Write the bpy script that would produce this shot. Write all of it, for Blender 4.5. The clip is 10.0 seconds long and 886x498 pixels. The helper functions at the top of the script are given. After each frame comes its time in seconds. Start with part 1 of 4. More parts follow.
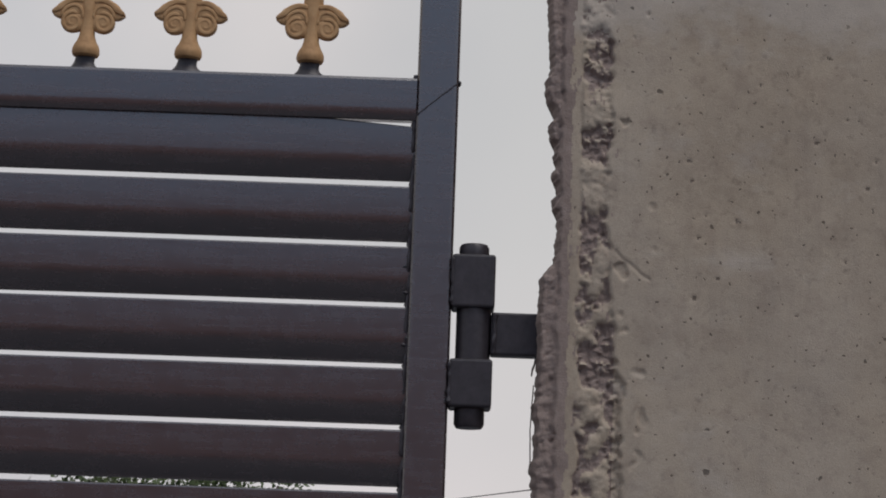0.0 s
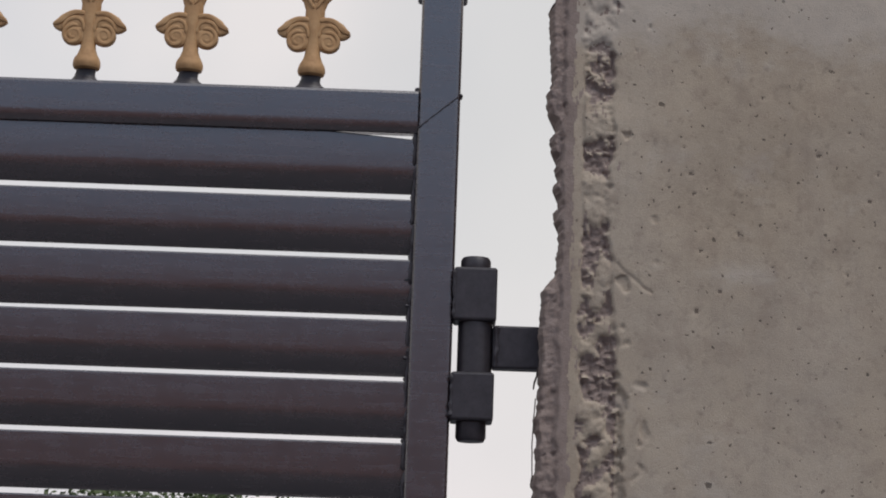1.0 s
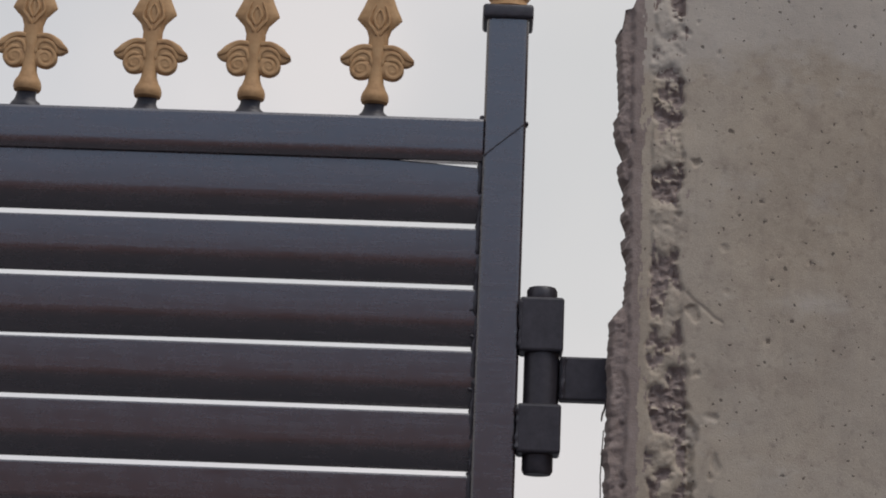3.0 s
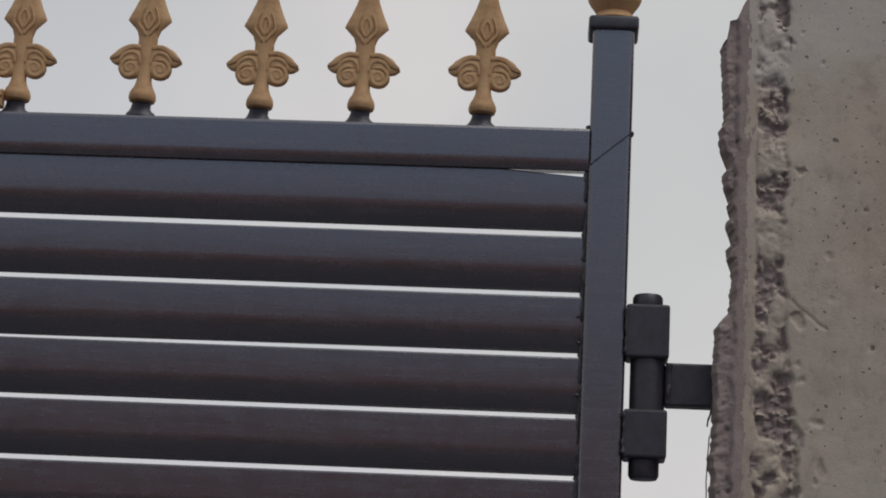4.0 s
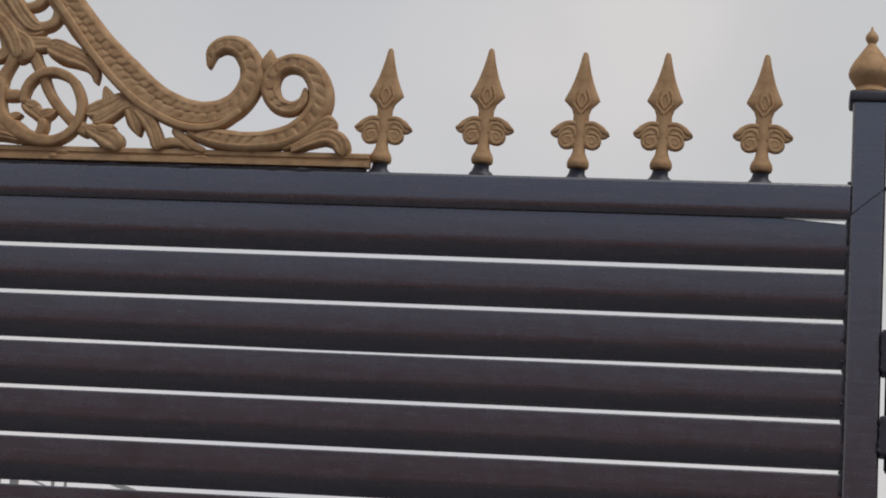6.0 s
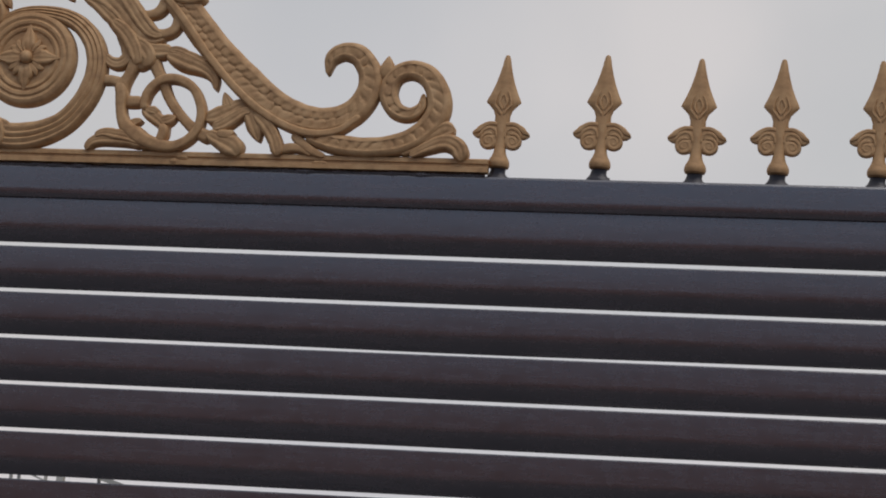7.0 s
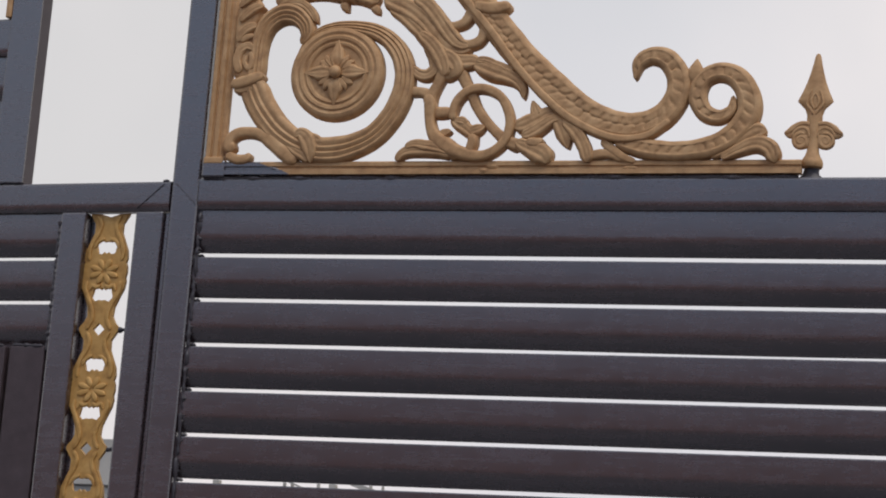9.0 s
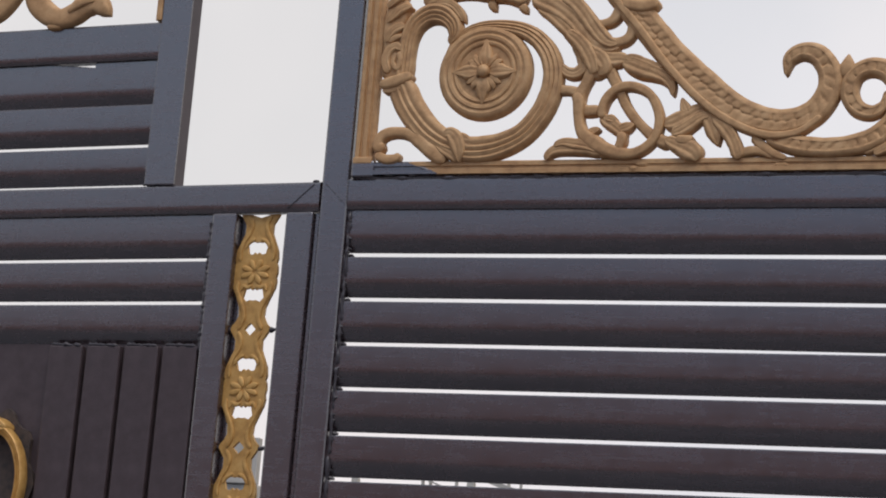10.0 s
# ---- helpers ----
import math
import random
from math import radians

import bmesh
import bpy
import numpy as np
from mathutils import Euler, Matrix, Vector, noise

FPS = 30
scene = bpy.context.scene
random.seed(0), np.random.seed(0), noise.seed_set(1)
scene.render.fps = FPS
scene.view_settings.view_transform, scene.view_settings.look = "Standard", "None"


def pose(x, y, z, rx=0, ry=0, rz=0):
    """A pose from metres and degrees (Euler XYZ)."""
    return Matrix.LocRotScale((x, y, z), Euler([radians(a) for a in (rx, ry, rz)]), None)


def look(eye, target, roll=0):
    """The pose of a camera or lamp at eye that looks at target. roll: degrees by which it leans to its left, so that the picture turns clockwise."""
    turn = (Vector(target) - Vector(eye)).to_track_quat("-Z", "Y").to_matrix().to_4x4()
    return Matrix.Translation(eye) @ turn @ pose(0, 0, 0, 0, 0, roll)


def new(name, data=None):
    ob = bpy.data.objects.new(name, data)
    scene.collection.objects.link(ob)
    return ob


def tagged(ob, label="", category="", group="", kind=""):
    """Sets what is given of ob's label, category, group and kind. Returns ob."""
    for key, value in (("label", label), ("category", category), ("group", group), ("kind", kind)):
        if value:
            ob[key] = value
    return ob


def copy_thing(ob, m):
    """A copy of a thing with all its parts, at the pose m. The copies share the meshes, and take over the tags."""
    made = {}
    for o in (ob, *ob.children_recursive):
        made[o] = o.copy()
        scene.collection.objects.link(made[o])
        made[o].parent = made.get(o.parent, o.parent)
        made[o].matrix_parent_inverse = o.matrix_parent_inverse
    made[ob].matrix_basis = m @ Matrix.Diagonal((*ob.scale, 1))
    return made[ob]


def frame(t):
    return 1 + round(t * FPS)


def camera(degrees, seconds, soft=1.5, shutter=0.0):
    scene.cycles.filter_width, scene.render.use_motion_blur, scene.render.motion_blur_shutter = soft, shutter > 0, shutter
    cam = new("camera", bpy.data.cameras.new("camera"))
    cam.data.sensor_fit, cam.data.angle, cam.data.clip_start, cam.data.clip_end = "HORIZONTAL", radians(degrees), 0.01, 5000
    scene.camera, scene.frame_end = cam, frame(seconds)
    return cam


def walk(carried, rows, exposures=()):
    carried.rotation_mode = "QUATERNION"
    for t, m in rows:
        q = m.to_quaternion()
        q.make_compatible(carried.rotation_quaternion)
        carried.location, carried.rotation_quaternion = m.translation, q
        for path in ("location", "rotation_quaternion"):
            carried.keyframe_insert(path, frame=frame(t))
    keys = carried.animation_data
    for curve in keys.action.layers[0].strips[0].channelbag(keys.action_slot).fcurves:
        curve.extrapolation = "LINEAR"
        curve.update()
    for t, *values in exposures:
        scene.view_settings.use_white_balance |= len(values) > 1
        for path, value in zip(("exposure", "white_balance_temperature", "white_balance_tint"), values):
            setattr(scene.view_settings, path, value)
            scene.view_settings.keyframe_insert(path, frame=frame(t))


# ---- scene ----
# Camera and its walk.
cam = camera(22.09, 10.0, soft=1.9)
# seconds, eye x y z, yaw to the left, pitch up, roll
ROWS = [
    (0.0, 0.0599, -3.0661, 1.6900, 0.317, 11.391, 2.067),
    (0.5, 0.0294, -3.0666, 1.6874, -0.221, 11.731, 1.959),
    (1.0, 0.0487, -3.0598, 1.6845, 0.160, 11.839, 2.040),
    (1.5, 0.0337, -3.0577, 1.6809, -0.049, 11.930, 1.992),
    (2.0, 0.0532, -3.0507, 1.6766, 0.523, 12.229, 2.040),
    (3.5, 0.0146, -2.9853, 1.6409, 2.335, 13.613, 2.516),
    (4.0, 0.0026, -3.0483, 1.6363, 3.776, 13.506, 2.820),
    (4.5, -0.0189, -3.2088, 1.6260, 5.518, 13.189, 3.209),
    (5.0, -0.0721, -3.4299, 1.6143, 6.238, 13.004, 3.443),
    (5.5, -0.0825, -3.5773, 1.6010, 7.799, 12.713, 3.686),
    (6.0, -0.0425, -3.7989, 1.5889, 9.751, 12.100, 3.914),
    (6.2, -0.0509, -3.8312, 1.5872, 10.159, 12.012, 3.972),
    (7.3, -0.2171, -3.8613, 1.5346, 11.245, 12.621, 4.279),
    (7.5, -0.2335, -3.8661, 1.5326, 11.996, 12.602, 4.171),
    (8.0, -0.2679, -3.8831, 1.5325, 13.677, 12.422, 4.138),
    (8.5, -0.2624, -3.8733, 1.5322, 15.819, 12.344, 4.296),
    (9.0, -0.2703, -3.8742, 1.5322, 17.418, 12.279, 4.239),
    (9.5, -0.2870, -3.8779, 1.5308, 18.416, 12.202, 4.270),
    (10.0, -0.2948, -3.8831, 1.5319, 20.900, 11.963, 4.618),
]


def row_pose(x, y, z, yaw, pitch, roll):
    a, b = radians(yaw), radians(pitch)
    return look((x, y, z), (x - math.sin(a) * math.cos(b), y + math.cos(a) * math.cos(b), z + math.sin(b)), roll)


EXPOSURES = [(0.0, -0.16, 6480, 11), (0.3, 0.08, 6480, 11), (1.0, 0.14, 6500, 11), (2.0, 0.12, 6480, 11), (3.5, -0.04, 6450, 10), (4.5, -0.24, 6420, 9), (5.0, -0.28, 6420, 9), (5.5, -0.04, 6420, 10), (6.0, -0.12, 6430, 10), (7.5, -0.18, 6440, 11), (8.0, -0.10, 6440, 11), (8.5, 0.16, 6450, 12), (9.0, 0.20, 6460, 12), (10.0, 0.32, 6460, 12)]
walk(cam, [(row[0], row_pose(*row[1:])) for row in ROWS], EXPOSURES)

# Light: an overcast, hazy sky and a weak, very soft sun.
SUN_ELEVATION, SUN_TURN = 62.0, 160.0


def make_world():
    world = bpy.data.worlds.new("overcast_sky")
    scene.world = world
    world.use_nodes = True
    nt = world.node_tree
    nt.nodes.clear()
    out = nt.nodes.new("ShaderNodeOutputWorld")
    bg = nt.nodes.new("ShaderNodeBackground")
    sky = nt.nodes.new("ShaderNodeTexSky")
    sky.sky_type = "NISHITA"
    sky.sun_disc = False
    sky.sun_elevation, sky.sun_rotation = radians(SUN_ELEVATION), radians(SUN_TURN)
    sky.dust_density, sky.air_density = 3.0, 1.2
    coord = nt.nodes.new("ShaderNodeTexCoord")
    cloud = nt.nodes.new("ShaderNodeTexNoise")
    cloud.inputs["Scale"].default_value = 5.0
    cloud.inputs["Detail"].default_value = 3.0
    cloud.inputs["Roughness"].default_value = 0.45
    ramp = nt.nodes.new("ShaderNodeValToRGB")
    ramp.color_ramp.elements[0].position, ramp.color_ramp.elements[1].position = 0.35, 0.72
    ramp.color_ramp.elements[0].color = (6.15, 6.1, 6.12, 1)
    ramp.color_ramp.elements[1].color = (7.2, 6.95, 6.88, 1)
    mix = nt.nodes.new("ShaderNodeMixRGB")
    mix.inputs[0].default_value = 0.92
    nt.links.new(coord.outputs["Generated"], cloud.inputs["Vector"])
    nt.links.new(cloud.outputs["Fac"], ramp.inputs[0])
    split = nt.nodes.new("ShaderNodeSeparateXYZ")
    nt.links.new(coord.outputs["Generated"], split.inputs[0])
    turn = nt.nodes.new("ShaderNodeMapRange")
    turn.inputs["From Min"].default_value, turn.inputs["From Max"].default_value = -1.0, 0.0
    nt.links.new(split.outputs["Y"], turn.inputs["Value"])
    tint = nt.nodes.new("ShaderNodeMixRGB")
    tint.inputs[1].default_value = (3.5, 4.7, 6.75, 1)
    nt.links.new(turn.outputs[0], tint.inputs[0])
    nt.links.new(ramp.outputs[0], tint.inputs[2])
    # a paler, warmer bank of cloud beyond the gate, and creamier light to the west
    wisp = nt.nodes.new("ShaderNodeTexNoise")
    wisp.inputs["Scale"].default_value, wisp.inputs["Detail"].default_value = 9.0, 4.0
    bent = nt.nodes.new("ShaderNodeMixRGB")
    bent.blend_type = "ADD"
    bent.inputs[0].default_value = 0.10
    nt.links.new(coord.outputs["Generated"], wisp.inputs["Vector"])
    nt.links.new(coord.outputs["Generated"], bent.inputs[1])
    nt.links.new(wisp.outputs["Color"], bent.inputs[2])
    bank = nt.nodes.new("ShaderNodeVectorMath")
    bank.operation = "DISTANCE"
    bank.inputs[1].default_value = (-0.040, 0.99, 0.375)
    nt.links.new(bent.outputs[0], bank.inputs[0])
    near = nt.nodes.new("ShaderNodeMapRange")
    near.inputs["From Min"].default_value, near.inputs["From Max"].default_value = 0.03, 0.11
    near.inputs["To Min"].default_value, near.inputs["To Max"].default_value = 1.0, 0.0
    nt.links.new(bank.outputs["Value"], near.inputs["Value"])
    west = nt.nodes.new("ShaderNodeMapRange")
    west.inputs["From Min"].default_value, west.inputs["From Max"].default_value = -0.45, 0.10
    nt.links.new(split.outputs["X"], west.inputs["Value"])
    cast = nt.nodes.new("ShaderNodeValToRGB")
    while len(cast.color_ramp.elements) < 4:
        cast.color_ramp.elements.new(0.5)
    for stop, (place, tone) in zip(cast.color_ramp.elements, ((0.09, (1.025, 1.012, 0.985)), (0.36, (0.980, 0.993, 1.008)), (0.71, (0.980, 0.994, 1.003)), (0.87, (1.010, 1.018, 1.002)))):
        stop.position, stop.color = place, (*tone, 1)
    nt.links.new(west.outputs[0], cast.inputs[0])
    lit = nt.nodes.new("ShaderNodeMixRGB")
    lit.inputs[2].default_value = (1.12, 1.095, 1.075, 1)
    nt.links.new(near.outputs[0], lit.inputs[0])
    nt.links.new(cast.outputs[0], lit.inputs[1])
    whole = nt.nodes.new("ShaderNodeMixRGB")
    whole.blend_type = "MULTIPLY"
    whole.inputs[0].default_value = 1.0
    nt.links.new(tint.outputs[0], whole.inputs[1])
    nt.links.new(lit.outputs[0], whole.inputs[2])
    haze = nt.nodes.new("ShaderNodeMapRange")
    haze.inputs["From Min"].default_value, haze.inputs["From Max"].default_value = 0.06, 0.20
    nt.links.new(split.outputs["Z"], haze.inputs["Value"])
    veil = nt.nodes.new("ShaderNodeMixRGB")
    veil.inputs[1].default_value, veil.inputs[2].default_value = (1.15, 1.10, 1.12, 1), (1.0, 1.0, 1.0, 1)
    nt.links.new(haze.outputs[0], veil.inputs[0])
    low = nt.nodes.new("ShaderNodeMixRGB")
    low.blend_type = "MULTIPLY"
    low.inputs[0].default_value = 1.0
    nt.links.new(whole.outputs[0], low.inputs[1])
    nt.links.new(veil.outputs[0], low.inputs[2])
    nt.links.new(sky.outputs[0], mix.inputs[1])
    nt.links.new(low.outputs[0], mix.inputs[2])
    nt.links.new(mix.outputs[0], bg.inputs["Color"])
    bg.inputs["Strength"].default_value = 0.1
    nt.links.new(bg.outputs[0], out.inputs[0])


make_world()
sun = new("sun", bpy.data.lights.new("sun", "SUN"))
sun.data.energy, sun.data.angle, sun.data.color = 1.2, radians(30), (1.0, 0.96, 0.92)
sun.matrix_world = look((6.0, -8.0, 16.0), (0.0, 0.0, 0.0))


# Materials.
def nodes_of(name):
    m = bpy.data.materials.new(name)
    m.use_nodes = True
    nt = m.node_tree
    return m, nt, nt.nodes["Principled BSDF"]


def node(nt, kind, **inputs):
    n = nt.nodes.new(kind)
    for key, value in inputs.items():
        n.inputs[key.replace("_", " ")].default_value = value
    return n


def grain(nt, scale, detail=4.0, rough=0.6, stretch=(1, 1, 1)):
    """Noise in the object's own metres."""
    co = nt.nodes.new("ShaderNodeTexCoord")
    mp = nt.nodes.new("ShaderNodeMapping")
    mp.inputs["Scale"].default_value = stretch
    nz = node(nt, "ShaderNodeTexNoise", Scale=scale, Detail=detail, Roughness=rough)
    nt.links.new(co.outputs["Object"], mp.inputs[0])
    nt.links.new(mp.outputs[0], nz.inputs["Vector"])
    return nz.outputs["Fac"]


def ramp_of(nt, source, stops):
    r = nt.nodes.new("ShaderNodeValToRGB")
    els = r.color_ramp.elements
    while len(els) < len(stops):
        els.new(0.5)
    for e, (p, c) in zip(els, stops):
        e.position, e.color = p, (*c, 1)
    nt.links.new(source, r.inputs[0])
    return r.outputs[0]


def mixed(nt, factor, a, b, mode="MIX"):
    m = nt.nodes.new("ShaderNodeMixRGB")
    m.blend_type = mode
    for socket, value in ((m.inputs[0], factor), (m.inputs[1], a), (m.inputs[2], b)):
        if isinstance(value, (int, float)):
            socket.default_value = value
        elif isinstance(value, tuple):
            socket.default_value = (*value, 1)
        else:
            nt.links.new(value, socket)
    return m.outputs[0]


def relief(nt, bsdf, source, strength, distance):
    b = node(nt, "ShaderNodeBump", Strength=strength, Distance=distance)
    nt.links.new(source, b.inputs["Height"])
    nt.links.new(b.outputs[0], bsdf.inputs["Normal"])


def make_paint():
    """Dark charcoal satin gate enamel, dusty, with faint brush streaks and small chips."""
    m, nt, bsdf = nodes_of("charcoal_enamel")
    fine = grain(nt, 300, 3.0)
    dust = grain(nt, 7, 5.0, 0.65)
    streak = grain(nt, 60, 5.0, 0.7, (0.12, 1.6, 1.6))
    blotch = grain(nt, 38, 5.0, 0.7)
    base = ramp_of(nt, dust, [(0.3, (0.0215, 0.0118, 0.0142)), (0.7, (0.035, 0.0200, 0.0235))])
    base = mixed(nt, ramp_of(nt, streak, [(0.44, (0, 0, 0)), (0.72, (0.60,) * 3)]), base, (0.057, 0.040, 0.044))
    base = mixed(nt, ramp_of(nt, blotch, [(0.32, (0.45,) * 3), (0.50, (0, 0, 0))]), base, (0.014, 0.0095, 0.0115))
    chips = grain(nt, 130, 2.0, 0.5)
    base = mixed(nt, ramp_of(nt, chips, [(0.74, (0, 0, 0)), (0.78, (0.35,) * 3)]), base, (0.09, 0.082, 0.085))
    nt.links.new(base, bsdf.inputs["Base Color"])
    nt.links.new(ramp_of(nt, mixed(nt, 0.5, streak, blotch), [(0.3, (0.18,) * 3), (0.7, (0.34,) * 3)]), bsdf.inputs["Roughness"])
    bsdf.inputs["IOR"].default_value = 1.95
    bsdf.inputs["Specular IOR Level"].default_value = 0.80
    relief(nt, bsdf, mixed(nt, 0.5, fine, streak), 0.26, 0.0008)
    return m


def make_gold():
    """Bronze-gold spray paint on cast iron, uneven, browner where thin."""
    m, nt, bsdf = nodes_of("bronze_gold_paint")
    coat = grain(nt, 38, 6.0, 0.65)
    wide = grain(nt, 5, 3.0)
    fine = grain(nt, 500, 2.0)
    base = ramp_of(nt, coat, [(0.28, (0.305, 0.170, 0.080)), (0.5, (0.490, 0.291, 0.136)), (0.75, (0.60, 0.382, 0.194))])
    base = mixed(nt, ramp_of(nt, wide, [(0.4, (0, 0, 0)), (0.8, (0.45,) * 3)]), base, (0.46, 0.234, 0.092))
    nt.links.new(base, bsdf.inputs["Base Color"])
    bsdf.inputs["Metallic"].default_value = 0.12
    nt.links.new(ramp_of(nt, coat, [(0.3, (0.74,) * 3), (0.7, (0.58,) * 3)]), bsdf.inputs["Roughness"])
    relief(nt, bsdf, mixed(nt, 0.4, coat, fine), 0.35, 0.0012)
    return m


def make_bright_gold():
    """Fresher, yellower gold paint of the pierced strip and the handle."""
    m, nt, bsdf = nodes_of("ochre_gold_paint")
    coat = grain(nt, 45, 6.0, 0.65)
    base = ramp_of(nt, coat, [(0.28, (0.36, 0.182, 0.048)), (0.5, (0.54, 0.302, 0.086)), (0.75, (0.64, 0.390, 0.135))])
    nt.links.new(base, bsdf.inputs["Base Color"])
    bsdf.inputs["Metallic"].default_value = 0.2
    bsdf.inputs["Roughness"].default_value = 0.5
    relief(nt, bsdf, coat, 0.35, 0.001)
    return m


def make_concrete():
    """Grey-brown cast concrete: cloudy stains, crisp dark pores and fine sand."""
    m, nt, bsdf = nodes_of("cast_concrete")
    cloudy = grain(nt, 5, 6.0, 0.62)
    sand = grain(nt, 420, 3.0, 0.7)
    mid = grain(nt, 60, 5.0, 0.65)
    runs = grain(nt, 9, 4.0, 0.6, (4, 1, 0.7))
    patchy = grain(nt, 2.6, 3.0)
    base = ramp_of(nt, cloudy, [(0.28, (0.364, 0.295, 0.222)), (0.52, (0.443, 0.365, 0.279)), (0.75, (0.502, 0.425, 0.335))])
    base = mixed(nt, ramp_of(nt, mid, [(0.28, (0.6,) * 3), (0.44, (0, 0, 0))]), base, (0.20, 0.160, 0.125))
    base = mixed(nt, ramp_of(nt, runs, [(0.5, (0, 0, 0)), (0.8, (0.45,) * 3)]), base, (0.285, 0.234, 0.190))
    base = mixed(nt, ramp_of(nt, patchy, [(0.45, (0, 0, 0)), (0.7, (0.6,) * 3)]), base, (0.424, 0.370, 0.314))
    blot = grain(nt, 26, 5.0, 0.7)
    base = mixed(nt, ramp_of(nt, blot, [(0.34, (0.30,) * 3), (0.50, (0, 0, 0))]), base, (0.265, 0.205, 0.165))
    base = mixed(nt, ramp_of(nt, blot, [(0.58, (0, 0, 0)), (0.74, (0.40,) * 3)]), base, (0.50, 0.435, 0.365))
    base = mixed(nt, 0.3, base, ramp_of(nt, sand, [(0.3, (0.36,) * 3), (0.7, (0.64,) * 3)]), "OVERLAY")
    # paler towards the pillar's top, broken up by noise
    top_noise = grain(nt, 9, 5.0, 0.62, (0.8, 1, 1.3))
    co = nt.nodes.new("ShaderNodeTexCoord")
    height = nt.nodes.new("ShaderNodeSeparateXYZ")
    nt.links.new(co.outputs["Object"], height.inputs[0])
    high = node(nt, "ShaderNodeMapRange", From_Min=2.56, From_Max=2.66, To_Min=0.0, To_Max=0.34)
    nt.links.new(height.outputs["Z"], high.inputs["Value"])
    pale = mixed(nt, 1.0, high.outputs[0], top_noise, "ADD")
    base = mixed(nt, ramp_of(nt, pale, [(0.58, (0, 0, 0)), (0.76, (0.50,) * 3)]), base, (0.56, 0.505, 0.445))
    warp = node(nt, "ShaderNodeTexNoise", Scale=90.0, Detail=3.0)
    shift = mixed(nt, 0.012, co.outputs["Object"], warp.outputs["Color"], "ADD")
    nt.links.new(co.outputs["Object"], warp.inputs["Vector"])
    holes = []
    for scale, size, share in ((15.0, 0.060, 0.40), (34.0, 0.080, 0.37), (80.0, 0.11, 0.36)):
        vor = node(nt, "ShaderNodeTexVoronoi", Scale=scale)
        nt.links.new(shift, vor.inputs["Vector"])
        pick = ramp_of(nt, vor.outputs["Color"], [(share, (1, 1, 1)), (share + 0.03, (0, 0, 0))])
        hole = ramp_of(nt, vor.outputs["Distance"], [(size, (1, 1, 1)), (size * 1.35, (0, 0, 0))])
        holes.append(mixed(nt, 1.0, hole, pick, "MULTIPLY"))
    pore = mixed(nt, 1.0, mixed(nt, 1.0, holes[0], holes[1], "LIGHTEN"), holes[2], "LIGHTEN")
    base = mixed(nt, mixed(nt, 1.0, pore, (0.75, 0.75, 0.75), "MULTIPLY"), base, (0.085, 0.068, 0.055))
    nt.links.new(base, bsdf.inputs["Base Color"])
    bsdf.inputs["Roughness"].default_value = 0.9
    bsdf.inputs["Specular IOR Level"].default_value = 0.25
    height = mixed(nt, 1.0, mixed(nt, 0.5, mid, sand), pore, "SUBTRACT")
    relief(nt, bsdf, height, 0.45, 0.0025)
    return m


def make_plain(name, low, high, scale, rough=0.85, bump=0.3, depth=0.004):
    m, nt, bsdf = nodes_of(name)
    nz = grain(nt, scale, 6.0, 0.65)
    nt.links.new(ramp_of(nt, nz, [(0.3, low), (0.7, high)]), bsdf.inputs["Base Color"])
    bsdf.inputs["Roughness"].default_value = rough
    relief(nt, bsdf, grain(nt, scale * 9, 4.0), bump, depth)
    return m


PAINT = make_paint()
GOLD = make_gold()
OCHRE = make_bright_gold()
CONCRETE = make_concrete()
WELD = make_plain("weld_scarred_matte_paint", (0.030, 0.026, 0.030), (0.056, 0.049, 0.056), 90, 0.42, 0.3, 0.0006)
DULL_PAINT = make_plain("dull_brown_black_paint", (0.047, 0.031, 0.033), (0.073, 0.052, 0.055), 30, 0.5, 0.4, 0.0012)
MORTAR_AND_VOIDS = make_plain("brown_mortar_and_voids", (0.240, 0.184, 0.158), (0.352, 0.279, 0.245), 40, 0.95, 0.5, 0.003)
# Dark brown that stands in for the shade inside the pillar's pits.
PIT_SHADE = make_plain("pit_shade_brown", (0.15, 0.118, 0.092), (0.22, 0.175, 0.14), 200, 0.95, 0.4, 0.001)
STEEL = make_plain("rusty_steel", (0.035, 0.028, 0.026), (0.09, 0.06, 0.045), 70, 0.7)
SOIL = make_plain("worn_asphalt_yard", (0.068, 0.073, 0.086), (0.108, 0.115, 0.132), 1.5, 0.95, 0.5, 0.02)
FAR_CONCRETE = make_plain("weathered_plaster", (0.36, 0.33, 0.29), (0.50, 0.46, 0.40), 1.2, 0.9)
LEAF = make_plain("leaf_green", (0.035, 0.06, 0.018), (0.09, 0.12, 0.035), 3, 0.6)
BARK = make_plain("bark", (0.06, 0.045, 0.032), (0.13, 0.10, 0.075), 12, 0.95)
BEHIND = make_plain("unseen_wall_red_brown", (0.43, 0.268, 0.255), (0.56, 0.346, 0.332), 0.5, 0.95)
WIRE = make_plain("black_cable", (0.02, 0.02, 0.02), (0.035, 0.035, 0.035), 20, 0.6)


# Mesh tools.
def part(name, bm, material, parent=None, label="", smooth=None):
    me = bpy.data.meshes.new(name)
    bmesh.ops.recalc_face_normals(bm, faces=bm.faces)
    bm.to_mesh(me)
    bm.free()
    me.materials.append(material)
    if smooth is not None:
        me.shade_smooth()
        me.set_sharp_from_angle(angle=radians(smooth))
    ob = new(name, me)
    ob.parent = parent
    return tagged(ob, label)


def again(ob, m):
    """The same mesh once more under the same parent."""
    o = ob.copy()
    scene.collection.objects.link(o)
    o.matrix_basis = m
    return o


